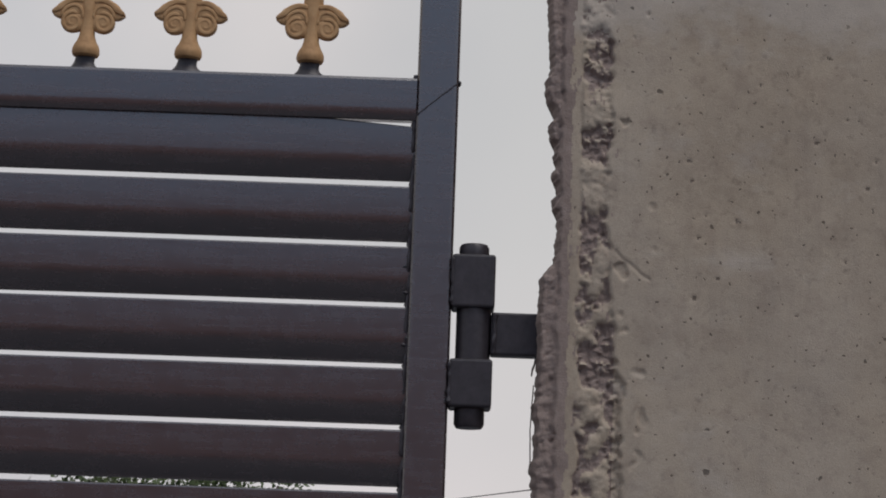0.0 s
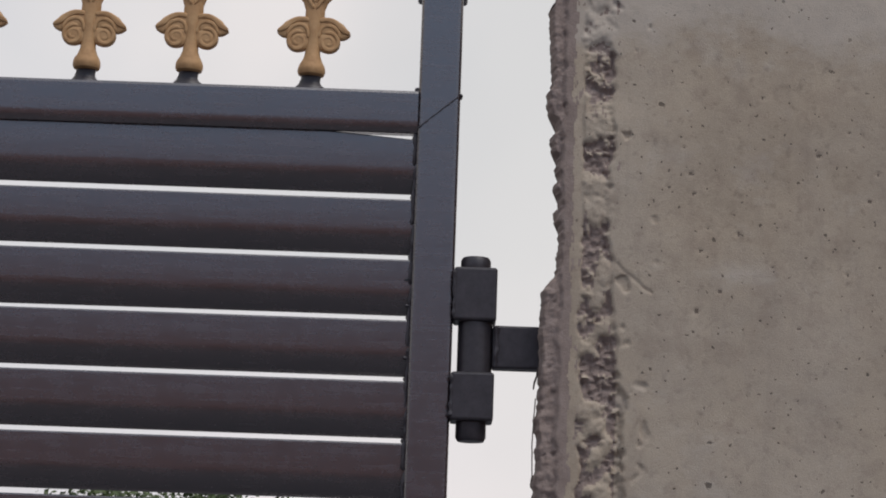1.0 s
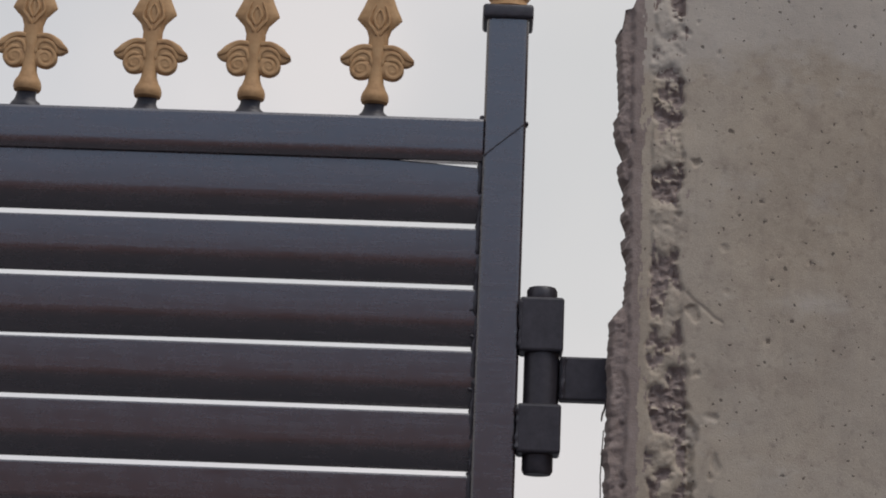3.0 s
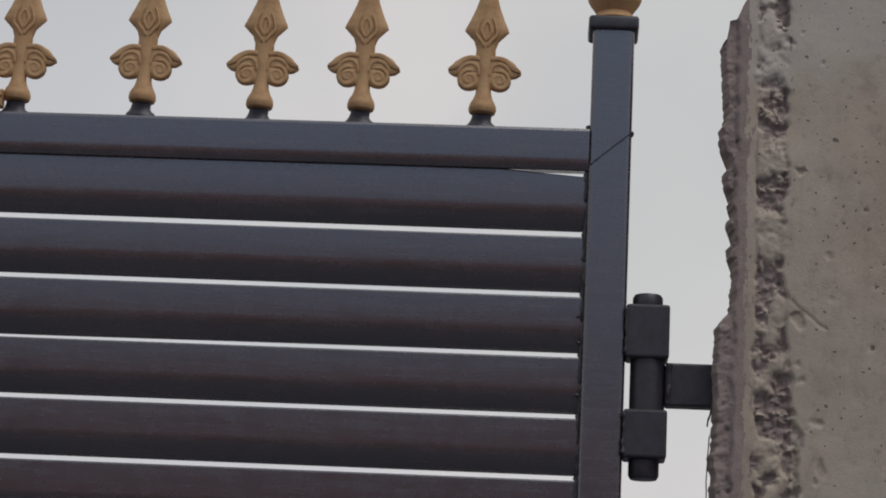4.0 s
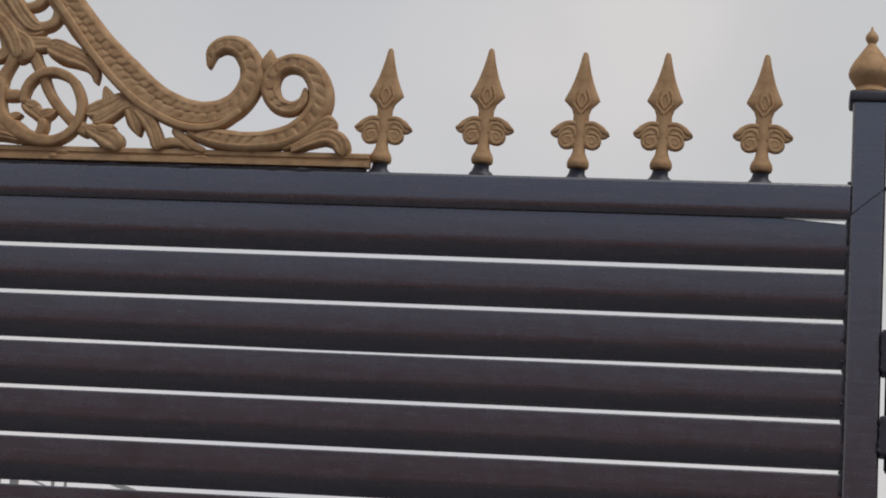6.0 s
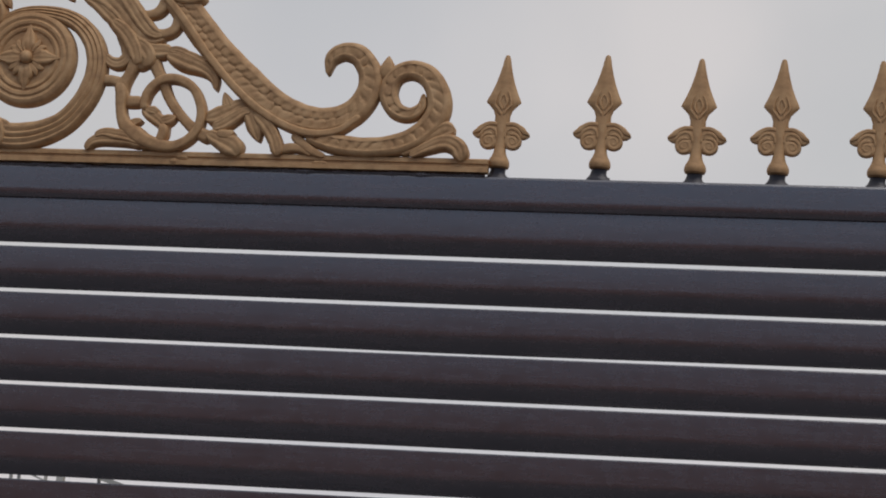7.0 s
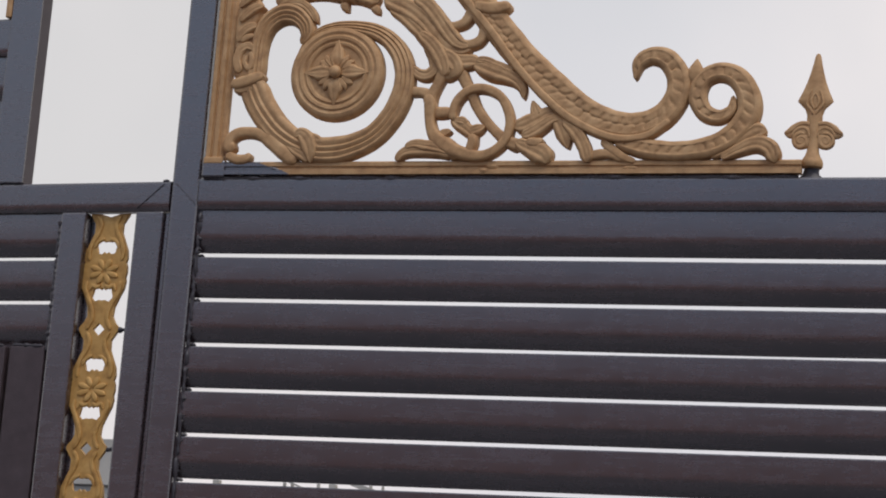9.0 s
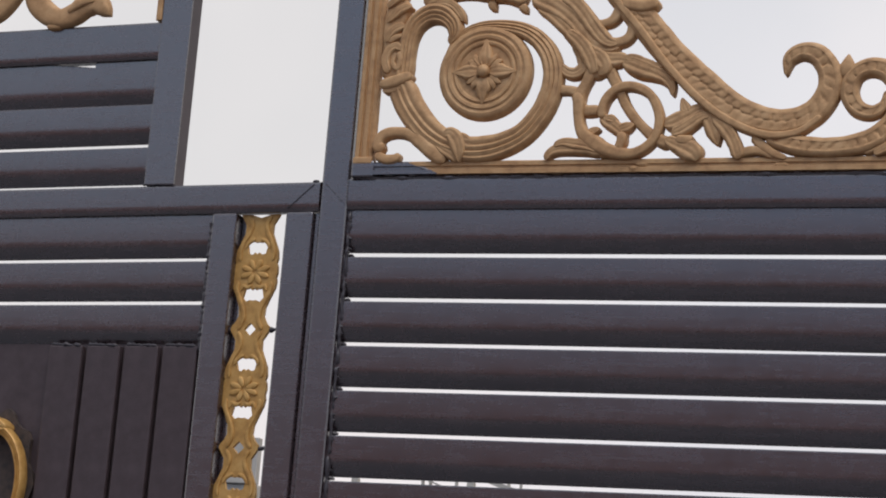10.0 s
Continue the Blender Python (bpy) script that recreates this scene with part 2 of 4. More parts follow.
def thing(name, label, category, m=None, group="", kind=""):
    ob = tagged(new(name), label, category, group, kind)
    if m is not None:
        ob.matrix_basis = m
    return ob


def box(bm, x0, x1, y0, y1, z0, z1, bevel=0.0, segments=2):
    made = bmesh.ops.create_cube(bm, size=1.0)["verts"]
    for v in made:
        v.co = Vector((x0 + (v.co.x + 0.5) * (x1 - x0), y0 + (v.co.y + 0.5) * (y1 - y0), z0 + (v.co.z + 0.5) * (z1 - z0)))
    if bevel:
        edges = {e for v in made for e in v.link_edges}
        bmesh.ops.bevel(bm, geom=list(edges), offset=bevel, segments=segments, profile=0.5, affect="EDGES")
    return bm


def slab(x0, x1, y0, y1, z0, z1, bevel=0.0, segments=2):
    return box(bmesh.new(), x0, x1, y0, y1, z0, z1, bevel, segments)


def loft(bm, rings, closed=True, caps=True):
    """Skins rings of equal length."""
    vs = [[bm.verts.new(p) for p in ring] for ring in rings]
    n = len(vs[0])
    for a, b in zip(vs, vs[1:]):
        for i in range(n if closed else n - 1):
            j = (i + 1) % n
            bm.faces.new((a[i], a[j], b[j], b[i]))
    if caps and closed:
        bm.faces.new(vs[0])
        bm.faces.new(vs[-1][::-1])
    return bm


def lathe(bm, cx, cy, profile, n=28):
    """Turned shape on a vertical axis; profile of (radius, z)."""
    return loft(bm, [[(cx + r * math.cos(2 * math.pi * i / n), cy + r * math.sin(2 * math.pi * i / n), z) for i in range(n)] for r, z in profile])


def smooth_path(points, step):
    """Catmull-Rom through tuples, sampled about every step metres."""
    pts = [np.array(p, float) for p in points]
    pts = [2 * pts[0] - pts[1]] + pts + [2 * pts[-1] - pts[-2]]
    out = []
    for a, b, c, d in zip(pts, pts[1:], pts[2:], pts[3:]):
        n = max(2, int(np.linalg.norm((c - b)[:2]) / step))
        for k in range(n):
            t = k / n
            out.append(0.5 * (2 * b + (c - a) * t + (2 * a - 5 * b + 4 * c - d) * t * t + (3 * b - a - 3 * c + d) * t**3))
    out.append(pts[-2])
    return out


def smooth_step(a, b, v):
    t = min(max((v - a) / (b - a), 0.0), 1.0)
    return t * t * (3 - 2 * t)


def cast_band(bm, points, style, y0=-0.004, thick=0.010, rise=0.55, step=0.003, across=14):
    """A cast band along (x, z, width): square shoulders, a nearly flat front with flutes, scales or leaf veins, flat back."""
    path = smooth_path(points, step)
    across = 30 if style == "scale" else across
    rings, run = [], 0.0
    length = sum(np.linalg.norm((b - a)[:2]) for a, b in zip(path, path[1:]))
    for k, p in enumerate(path):
        a, b = path[max(k - 1, 0)], path[min(k + 1, len(path) - 1)]
        d = (b - a)[:2]
        d = d / (np.linalg.norm(d) + 1e-9)
        side = np.array([-d[1], d[0]])
        if k:
            run += np.linalg.norm((p - path[k - 1])[:2])
        half = max(p[2], 0.003) / 2
        near = min(1.0, min(run, length - run) / (half * 0.9))
        half *= max(0.35, (1 - (1 - near) ** 2) ** 0.5)
        high = min(rise * half, 0.0085)
        ring = []
        for i in range(across + 1):
            s = -1 + 2 * i / across
            flat = (1 - max(0.0, (abs(s) - 0.35) / 0.65) ** 2.2) ** 0.5 if abs(s) < 1 else 0.0
            pit = noise.noise(Vector((p[0] * 55, s * 1.4, p[1] * 55)))
            y = high * (0.86 * flat + 0.14 * (1 - s * s) + 0.08 * pit * flat)
            wob = 0.05 * noise.noise(Vector((run * 38, 2.0 if s > 0 else 7.0, y0 * 300)))
            if style == "rib":
                cut = sum(math.exp(-(((s - c) / 0.10) ** 2)) for c in (-0.52, -0.12, 0.34))
                y = high * flat * (1.0 - 0.42 * min(cut, 1.0)) * (1.0 + 0.18 * s)
            elif style == "scale":
                broad = smooth_step(0.0215, 0.0265, half)
                lane = max(0.0, 1 - (s / (0.46 + 0.12 * broad)) ** 4) ** 0.5
                drift = 0.35 * noise.noise(Vector((run * 30, s * 1.1, 0)))
                ph = ((run - 0.45 * s * half) / 0.0205 + drift + (0.5 * broad if s > 0.02 else 0.0)) % 1.0
                keen = lane * near * (0.75 + 0.7 * noise.noise(Vector((run * 33, s * 1.6, 3))))
                y += keen * (0.0010 * (ph - 0.6) - 0.0018 * math.exp(-(((ph - 0.15) / 0.15) ** 2))) - 0.0009 * lane * near - 0.0012 * broad * math.exp(-(((s - 0.02) / 0.09) ** 2))
            elif style in ("leaf", "blade"):
                cut = sum(math.exp(-(((s - c - 0.12 * math.sin(run / 0.03)) / 0.13) ** 2)) for c in (-0.30, 0.36))
                lip = math.exp(-(((abs(s) - 0.62) / 0.24) ** 2))
                y = high * flat * (0.84 + 0.16 * lip - 0.20 * min(cut, 1.0) * near)
                tooth = (run / 0.022 + (0.45 if s > 0 else 0.0)) % 1.0
                wob += (0.22 if style == "leaf" else 0.07) * (tooth - 0.55) * abs(s)
            q = p[:2] + side * s * half * (1 + wob)
            ring.append((q[0], y0 - 0.002 - y, q[1]))
        for s in (1.0, 0.8, -0.8, -1.0):
            q = p[:2] + side * s * half
            ring.append((q[0], y0 + (thick if abs(s) < 0.9 else thick * 0.85), q[1]))
        rings.append(ring)
    return loft(bm, rings)


def bead(bm, a, b, radius, seed, wave=0.5, lump=0.006):
    """A lumpy weld run from a to b."""
    a, b = Vector(a), Vector(b)
    n = max(3, int((b - a).length / (lump * 0.5)))
    ax = (b - a).normalized()
    u = ax.orthogonal().normalized()
    v = ax.cross(u)
    rings = []
    for k in range(n + 1):
        p = a.lerp(b, k / n)
        r = radius * (0.72 + 1.1 * wave * noise.noise(Vector((k * 0.33, seed * 3.1, 0))) + 0.10 * math.sin(k * 1.7 + seed))
        if k in (0, n):
            r *= 0.4
        p = p + u * radius * 0.5 * noise.noise(Vector((k * 0.3, seed, 5))) + v * radius * 0.3 * noise.noise(Vector((k * 0.3, seed, 9)))
        rings.append([p + (u * math.cos(2 * math.pi * i / 8) + v * math.sin(2 * math.pi * i / 8)) * max(r, 0.0008) for i in range(8)])
    return loft(bm, rings)


def slat_mesh(x0, x1, z_low, z_high, y0=0.0095, lift=None, bow=None):
    """A roll-formed slat: flat front, its lower part rolling back, open at the rear. lift: (x, dz) of a bent top edge; bow: (x, reach, dz) of a sagging lower lip."""
    h = z_high - z_low
    roll = 0.036
    prof = [(0.030, h - 0.001), (0.0022, h), (0.0007, h - 0.0007), (0.0, h - 0.0024), (0.0, h * 0.72), (0.0004, roll)]
    prof += [(0.0004 + 0.0116 * (k / 9) ** 1.85, roll * (1 - k / 9) - 0.0004 * (k / 9) ** 3) for k in range(1, 10)]
    prof += [(0.0140, -0.0008), (0.016, 0.0004), (0.016, 0.010), (0.0165, 0.016), (0.012, h * 0.4), (0.006, h - 0.014), (0.030, h - 0.008)]
    xs = [x0, x1] if lift is None else [x0, lift[0], x1]
    if bow:
        xs = [x0 + (x1 - x0) * i / 24 for i in range(25)]
    bm = bmesh.new()
    rings = []
    for x in xs:
        drop = lift[1] if lift and x == x1 else 0.0
        sag = bow[2] * math.exp(-(((x - bow[0]) / bow[1]) ** 2)) if bow else 0.0
        rings.append([(x, y0 + y, z_low + z - sag * max(0.0, 1 - 2 * z / h) - drop * max(0.0, (z / h - 0.6) / 0.4)) for y, z in prof])
    return loft(bm, rings)


def rail_mesh(x0, x1, z_low, z_high, depth=0.040):
    """A box-section rail whose lower front edge rolls back softly."""
    h = z_high - z_low
    prof = [(depth, h), (0.006, h), (0.0025, h - 0.0012), (0.001, h - 0.005), (0.001, 0.018)]
    prof += [(0.001 + 0.0036 * (k / 7) ** 2.0, 0.018 - 0.0175 * (k / 7) ** 1.05) for k in range(1, 8)]
    prof += [(0.007, -0.0004), (depth, 0.0045)]
    bm = bmesh.new()
    return loft(bm, [[(x, y, z_low + z) for y, z in prof] for x in (x0, x1)])


# Ground, one sheet out to the horizon.
bm = bmesh.new()
bmesh.ops.create_grid(bm, x_segments=40, y_segments=40, size=1500)
ground = part("ground", bm, SOIL)
tagged(ground, "worn dusty grey asphalt yard round the gate", "ground", kind="structure")

# Unseen wall added behind the camera; lower slats mirror its red-brown, upper ones sky.
wall = part("unseen_reflection_wall", slab(-40, 40, -16.3, -16.0, 0.0, 5.6), BEHIND)
tagged(wall, "plain red-brown wall added behind the camera for the gate to reflect", "wall", kind="structure")

# ---- The wide gate leaf ----
POST_L, POST_R = -0.0015, 0.0570
STILE_L, STILE_R = -2.0385, -1.9812
RAIL_B, RAIL_T = 2.4905, 2.5515
DEPTH = 0.040
PITCH, GAP = 0.085, 2.4010
LOW = 0.10

leaf = thing("gate_leaf", "charcoal steel slatted gate leaf with bronze-gold cast scrollwork and spear finials", "gate")
part("hinge_post", slab(POST_L, POST_R, 0, DEPTH + 0.02, LOW, 2.7035, 0.0065, 3), PAINT, leaf)
part("stile", slab(STILE_L, STILE_R, 0, DEPTH, LOW, 3.20, 0.0065, 3), PAINT, leaf)
part("top_rail", rail_mesh(STILE_R, POST_L, RAIL_B, RAIL_T), PAINT, leaf, smooth=20)
part("bottom_rail", slab(STILE_R, POST_L, 0.001, DEPTH, LOW, LOW + 0.06, 0.006), PAINT, leaf)

# Slats: the top one is bent so that a sliver opens by the hinge post.
first = part("slat", slat_mesh(STILE_R, POST_L, GAP + 0.0060, RAIL_B + 0.0040, lift=(-0.17, 0.0120)), PAINT, leaf, smooth=12)
plain = part("slat", slat_mesh(STILE_R, POST_L, -PITCH / 2 + 0.0044, PITCH / 2 - 0.0044), PAINT, leaf, smooth=12)
rng = random.Random(4)
levels = [GAP - PITCH * (k + 0.5) for k in range(int((GAP - LOW - 0.06) / PITCH))]


def settled(rise, shift=(0.0, 0.0, 0.0)):
    """A slat raised a little at the far end, turning about the hinge post."""
    pivot = Matrix.Translation((POST_L, 0, 0))
    return Matrix.Translation(shift) @ pivot @ Matrix.Rotation(rise / 1.98, 4, "Y") @ pivot.inverted()


RISE = [0.0030, 0.0022, 0.0014, 0.0006]
first.matrix_basis = Matrix.Translation((0, 0, GAP)) @ settled(0.0030) @ Matrix.Translation((0, 0, -GAP))
plain.matrix_basis = settled(RISE[0], (0, 0, levels[0]))
for k, z in enumerate(levels[1:], 1):
    m = settled(RISE[k] if k < 4 else 0.0, (0, rng.uniform(-0.001, 0.001), z + rng.uniform(-0.0006, 0.0006)))
    if k == 1:
        bent = part("slat", slat_mesh(STILE_R, POST_L, -PITCH / 2 + 0.0044, PITCH / 2 - 0.0044, bow=(-0.85, 0.38, 0.0026)), PAINT, leaf, "slat with a slightly sagging lower lip", smooth=12)
        bent.matrix_basis = m
    else:
        again(plain, m)

# Weld runs where the slats meet the uprights, and at the mitres.
for name, x, spread, seed in (("weld_seam", STILE_R + 0.004, 0.013, 1), ("weld_seam", POST_L - 0.0005, 0.006, 2)):
    bm = bmesh.new()
    sign = 1 if seed == 1 else -1
    for k in range(-1, 14):
        z = GAP - PITCH * k
        size = 0.0052 if seed == 1 else 0.0042
        bead(bm, (x, 0.0095, z + 0.041), (x + sign * 0.002, 0.0095, z - 0.041), size, seed * 40 + k, 0.45, 0.009)
        bead(bm, (x, 0.018, z), (x + sign * spread, 0.020, z), 0.0062, seed * 90 + k, 0.3)
        for j in range(5 if seed == 1 else 1):
            zz = z + rng.uniform(-0.036, 0.036)
            bead(bm, (x - 0.001, 0.0085, zz), (x + sign * rng.uniform(0.004, 0.010), 0.0100, zz + rng.uniform(-0.006, 0.006)), rng.uniform(0.0025, 0.0042) * (1.0 if seed == 1 else 0.75), k * 7 + j + seed, 0.5, 0.009)
    part(name, bm, WELD, leaf, smooth=40)
bm = bmesh.new()
bead(bm, (POST_L, 0.0002, RAIL_B + 0.006), (POST_R - 0.002, 0.0002, RAIL_T - 0.007), 0.0017, 5, 0.06)
bead(bm, (POST_L - 0.004, 0.006, RAIL_T), (POST_L, 0.012, RAIL_T + 0.004), 0.005, 6)
bead(bm, (POST_R, 0.004, RAIL_T - 0.004), (POST_R + 0.001, 0.02, RAIL_T - 0.006), 0.003, 8)
part("weld_seam", bm, WELD, leaf, smooth=40)
part("weld_seam", bead(bmesh.new(), (-2.029, 0.0004, 2.5415), (-1.984, 0.0004, 2.4990), 0.0014, 12, 0.3), WELD, leaf, smooth=40)


def spear_finial(parent):
    """Cast spear: dark welded foot, bell, two side curls and a faceted head. Its foot stands at the origin."""
    f = new("spear_finial")
    f.parent = parent
    bm = bmesh.new()
    lathe(bm, 0, 0, [(0.0225, -0.006), (0.0205, -0.001), (0.0168, 0.002), (0.0148, 0.006), (0.0138, 0.011), (0.0138, 0.014), (0.0135, 0.018)], 20)
    for v in bm.verts:
        v.co.y *= 0.52
        v.co.x *= 1 + 0.16 * noise.noise(v.co * 90)
        v.co.z += 0.002 * noise.noise(v.co * 160)
    part("foot", bm, WELD, f, "dark painted welded foot", smooth=50)
    bm = bmesh.new()
    lathe(bm, 0, 0, [(0.0135, 0.0150), (0.0180, 0.0165), (0.0196, 0.0205), (0.0194, 0.0255), (0.0178, 0.0305), (0.0140, 0.0370), (0.0112, 0.0450), (0.0100, 0.0600)], 20)
    part("bell", bm, GOLD, f, smooth=40)
    bm = bmesh.new()
    # head: a flattened diamond section, waisted below
    prof = [(0.0104, 0.0100, 0.056), (0.0096, 0.0098, 0.070), (0.0105, 0.0098, 0.086), (0.0140, 0.0096, 0.100), (0.0138, 0.0090, 0.112), (0.0175, 0.0088, 0.123), (0.0250, 0.0090, 0.131), (0.0318, 0.0090, 0.138)]
    prof += [(0.0300, 0.0092, 0.143), (0.0235, 0.0092, 0.157), (0.0170, 0.0090, 0.174), (0.0118, 0.0080, 0.192), (0.0080, 0.0065, 0.208), (0.0058, 0.0050, 0.220), (0.0040, 0.0038, 0.2255), (0.0012, 0.0012, 0.2275)]
    rings = []
    for w, d, z in prof:
        ring = []
        for i in range(20):
            t = 2 * math.pi * i / 20
            c, s = math.cos(t), math.sin(t)
            k = 0.75 if z > 0.12 else 1.0
            ring.append((w * math.copysign(abs(c) ** (1 / k), c), -d * math.copysign(abs(s) ** (1 / k), s), z))
        rings.append(ring)
    loft(bm, rings)
    # pressed chevrons and a small tongue on the head's foot
    for sign in (-1, 1):
        cast_band(bm, [(sign * 0.0015, 0.112, 0.004), (sign * 0.007, 0.122, 0.005), (sign * 0.014, 0.1315, 0.004), (sign * 0.012, 0.145, 0.003), (sign * 0.007, 0.158, 0.001)], "plain", -0.0068, 0.004, 0.6, 0.002, 6)
        cast_band(bm, [(sign * 0.0010, 0.1225, 0.003), (sign * 0.0065, 0.1345, 0.0045), (sign * 0.0050, 0.143, 0.0035), (0.0, 0.152, 0.001)], "plain", -0.0078, 0.004, 0.6, 0.002, 6)
    part("spearhead", bm, GOLD, f, smooth=35)
    for sign in (-1, 1):
        bm = bmesh.new()
        arcs = (
            (-0.0030, 0.16, [(0.004, 0.0855, 0.026), (0.018, 0.0860, 0.026), (0.031, 0.0835, 0.025), (0.0420, 0.0785, 0.018), (0.0515, 0.0770, 0.004)]),
            (-0.0042, 0.55, [(0.006, 0.0950, 0.007), (0.014, 0.0965, 0.008), (0.023, 0.0960, 0.0085), (0.0325, 0.0915, 0.009), (0.0410, 0.0835, 0.010), (0.0515, 0.0775, 0.004)]),
            (-0.0048, 0.55, [(0.0075, 0.070, 0.0045), (0.0085, 0.0795, 0.005), (0.0135, 0.0865, 0.0055), (0.0215, 0.0885, 0.006), (0.0300, 0.0850, 0.006), (0.0355, 0.0780, 0.005), (0.0365, 0.0715, 0.004)]),
            (-0.0030, 0.16, [(0.004, 0.0670, 0.022), (0.0235, 0.0640, 0.028), (0.0365, 0.0665, 0.016)]),
            (-0.0042, 0.60, [(0.0150, 0.0770, 0.004), (0.0225, 0.0785, 0.006), (0.0305, 0.0750, 0.006), (0.0350, 0.0670, 0.006), (0.0330, 0.0580, 0.006), (0.0255, 0.0530, 0.006), (0.0170, 0.0550, 0.006), (0.0130, 0.0620, 0.0055), (0.0150, 0.0690, 0.005), (0.0215, 0.0715, 0.005), (0.0270, 0.0680, 0.005), (0.0270, 0.0620, 0.005), (0.0220, 0.0600, 0.005), (0.0195, 0.0640, 0.004)]),
        )
        for y, rise, line in arcs:
            cast_band(bm, [(sign * x, z, w) for x, z, w in line], "plain", y, 0.008, rise, 0.002, 10)
        part("curl", bm, GOLD, f, smooth=40)
    return f


master = spear_finial(leaf)
SPEARS = [(-0.1545, 1.1, 0.0045), (-0.3268, 1.2, 0.0045), (-0.4712, 1.0, 0.003), (-0.6402, 1.3, 0.007), (-0.8215, 1.2, 0.004)]
for n, (x, tilt, dz) in enumerate(SPEARS):
    m = pose(x, 0.018, RAIL_T + dz, 0, tilt, 0)
    if n == 0:
        master.matrix_basis = m
    else:
        copy_thing(master, m)

# Onion-shaped cap on the hinge post.
cap = new("post_cap")
cap.parent = leaf
CX, CY = (POST_L + POST_R) / 2, 0.030
bm = bmesh.new()
box(bm, CX - 0.0355, CX + 0.0355, CY - 0.0355, CY + 0.0355, 2.6965, 2.7172, 0.0045, 3)
for v in bm.verts:
    v.co.x += 0.0022 * noise.noise(v.co * 45)
part("cap_seat", bm, WELD, cap, smooth=40)
bm = bmesh.new()
onion = [(0.0290, 0.0), (0.0305, 0.003), (0.0290, 0.0075), (0.0255, 0.0105), (0.0250, 0.0130), (0.0285, 0.018), (0.0342, 0.026), (0.0380, 0.033), (0.0388, 0.038), (0.0370, 0.046), (0.0325, 0.055)]
onion += [(0.0260, 0.065), (0.0190, 0.075), (0.0125, 0.084), (0.0085, 0.0895), (0.0065, 0.093), (0.0092, 0.097), (0.0114, 0.102), (0.0108, 0.107), (0.0072, 0.1125), (0.0035, 0.117), (0.0012, 0.124)]
lathe(bm, CX, CY, [(r, 2.7165 + h) for r, h in onion], 32)
part("onion_cap", bm, GOLD, cap, "bronze-gold onion-shaped cap", smooth=35)

# Cast scrollwork on the top rail: bands swept along (x, z, width).
crest = new("scroll_crest")
crest.parent = leaf
CRESTY = -0.003


def scroll(name, style, depth, points):
    part(name, cast_band(bmesh.new(), points, style, CRESTY + depth, 0.017 - depth, {"rib": 0.5, "blade": 0.42, "leaf": 0.42}.get(style, 0.5)), GOLD, crest, smooth=40)


scroll("spiral_band", "rib", 0.0000, [(-1.892, 2.741, 0.055), (-1.868, 2.691, 0.056), (-1.823, 2.639, 0.054), (-1.764, 2.608, 0.050), (-1.702, 2.606, 0.050), (-1.643, 2.628, 0.044), (-1.605, 2.670, 0.042), (-1.586, 2.719, 0.041), (-1.587, 2.765, 0.039), (-1.607, 2.805, 0.036), (-1.646, 2.834, 0.031), (-1.700, 2.845, 0.026), (-1.749, 2.841, 0.021), (-1.783, 2.820, 0.014), (-1.799, 2.793, 0.008)])
scroll("top_leaf", "leaf", 0.0000, [(-1.853, 2.894, 0.031), (-1.828, 2.913, 0.042), (-1.794, 2.924, 0.046), (-1.756, 2.925, 0.046), (-1.717, 2.916, 0.042), (-1.682, 2.910, 0.038), (-1.647, 2.896, 0.038)])
scroll("arm", "scale", 0.0000, [(-1.491, 2.938, 0.058), (-1.451, 2.889, 0.058), (-1.409, 2.838, 0.058), (-1.354, 2.775, 0.058), (-1.295, 2.721, 0.058), (-1.240, 2.676, 0.055), (-1.187, 2.651, 0.053), (-1.135, 2.646, 0.050), (-1.092, 2.662, 0.047), (-1.066, 2.698, 0.045), (-1.064, 2.736, 0.044), (-1.086, 2.770, 0.039), (-1.115, 2.778, 0.032), (-1.138, 2.764, 0.025), (-1.144, 2.734, 0.006)])
scroll("arm_rim", "stem", -0.0070, [(-1.509, 2.933, 0.015), (-1.426, 2.836, 0.015), (-1.372, 2.767, 0.015), (-1.315, 2.705, 0.015), (-1.259, 2.659, 0.015), (-1.205, 2.631, 0.014), (-1.159, 2.620, 0.014), (-1.113, 2.627, 0.013), (-1.075, 2.654, 0.012)])
scroll("arm_collar", "stem", -0.0060, [(-1.457, 2.882, 0.022), (-1.434, 2.875, 0.024), (-1.410, 2.874, 0.025), (-1.386, 2.879, 0.020)])
scroll("tail_scroll", "scale", 0.0000, [(-1.174, 2.618, 0.023), (-1.122, 2.604, 0.036), (-1.061, 2.598, 0.036), (-1.001, 2.606, 0.039), (-0.958, 2.630, 0.042), (-0.934, 2.666, 0.044), (-0.937, 2.704, 0.043), (-0.959, 2.736, 0.039), (-0.990, 2.745, 0.034), (-1.018, 2.732, 0.033), (-1.028, 2.701, 0.034), (-1.014, 2.671, 0.032), (-0.987, 2.661, 0.026), (-0.966, 2.674, 0.019), (-0.962, 2.700, 0.007)])
scroll("knob_leaf", "stem", 0.0000, [(-1.037, 2.724, 0.023), (-1.033, 2.746, 0.029), (-1.031, 2.770, 0.004)])
scroll("corner_leaf", "stem", 0.0040, [(-1.909, 2.744, 0.047), (-1.912, 2.772, 0.041), (-1.913, 2.806, 0.041), (-1.914, 2.840, 0.043), (-1.910, 2.874, 0.048), (-1.906, 2.912, 0.048)])
scroll("corner_curl", "blade", -0.0060, [(-1.915, 2.757, 0.018), (-1.923, 2.780, 0.018), (-1.918, 2.800, 0.019), (-1.904, 2.810, 0.018), (-1.892, 2.803, 0.013)])
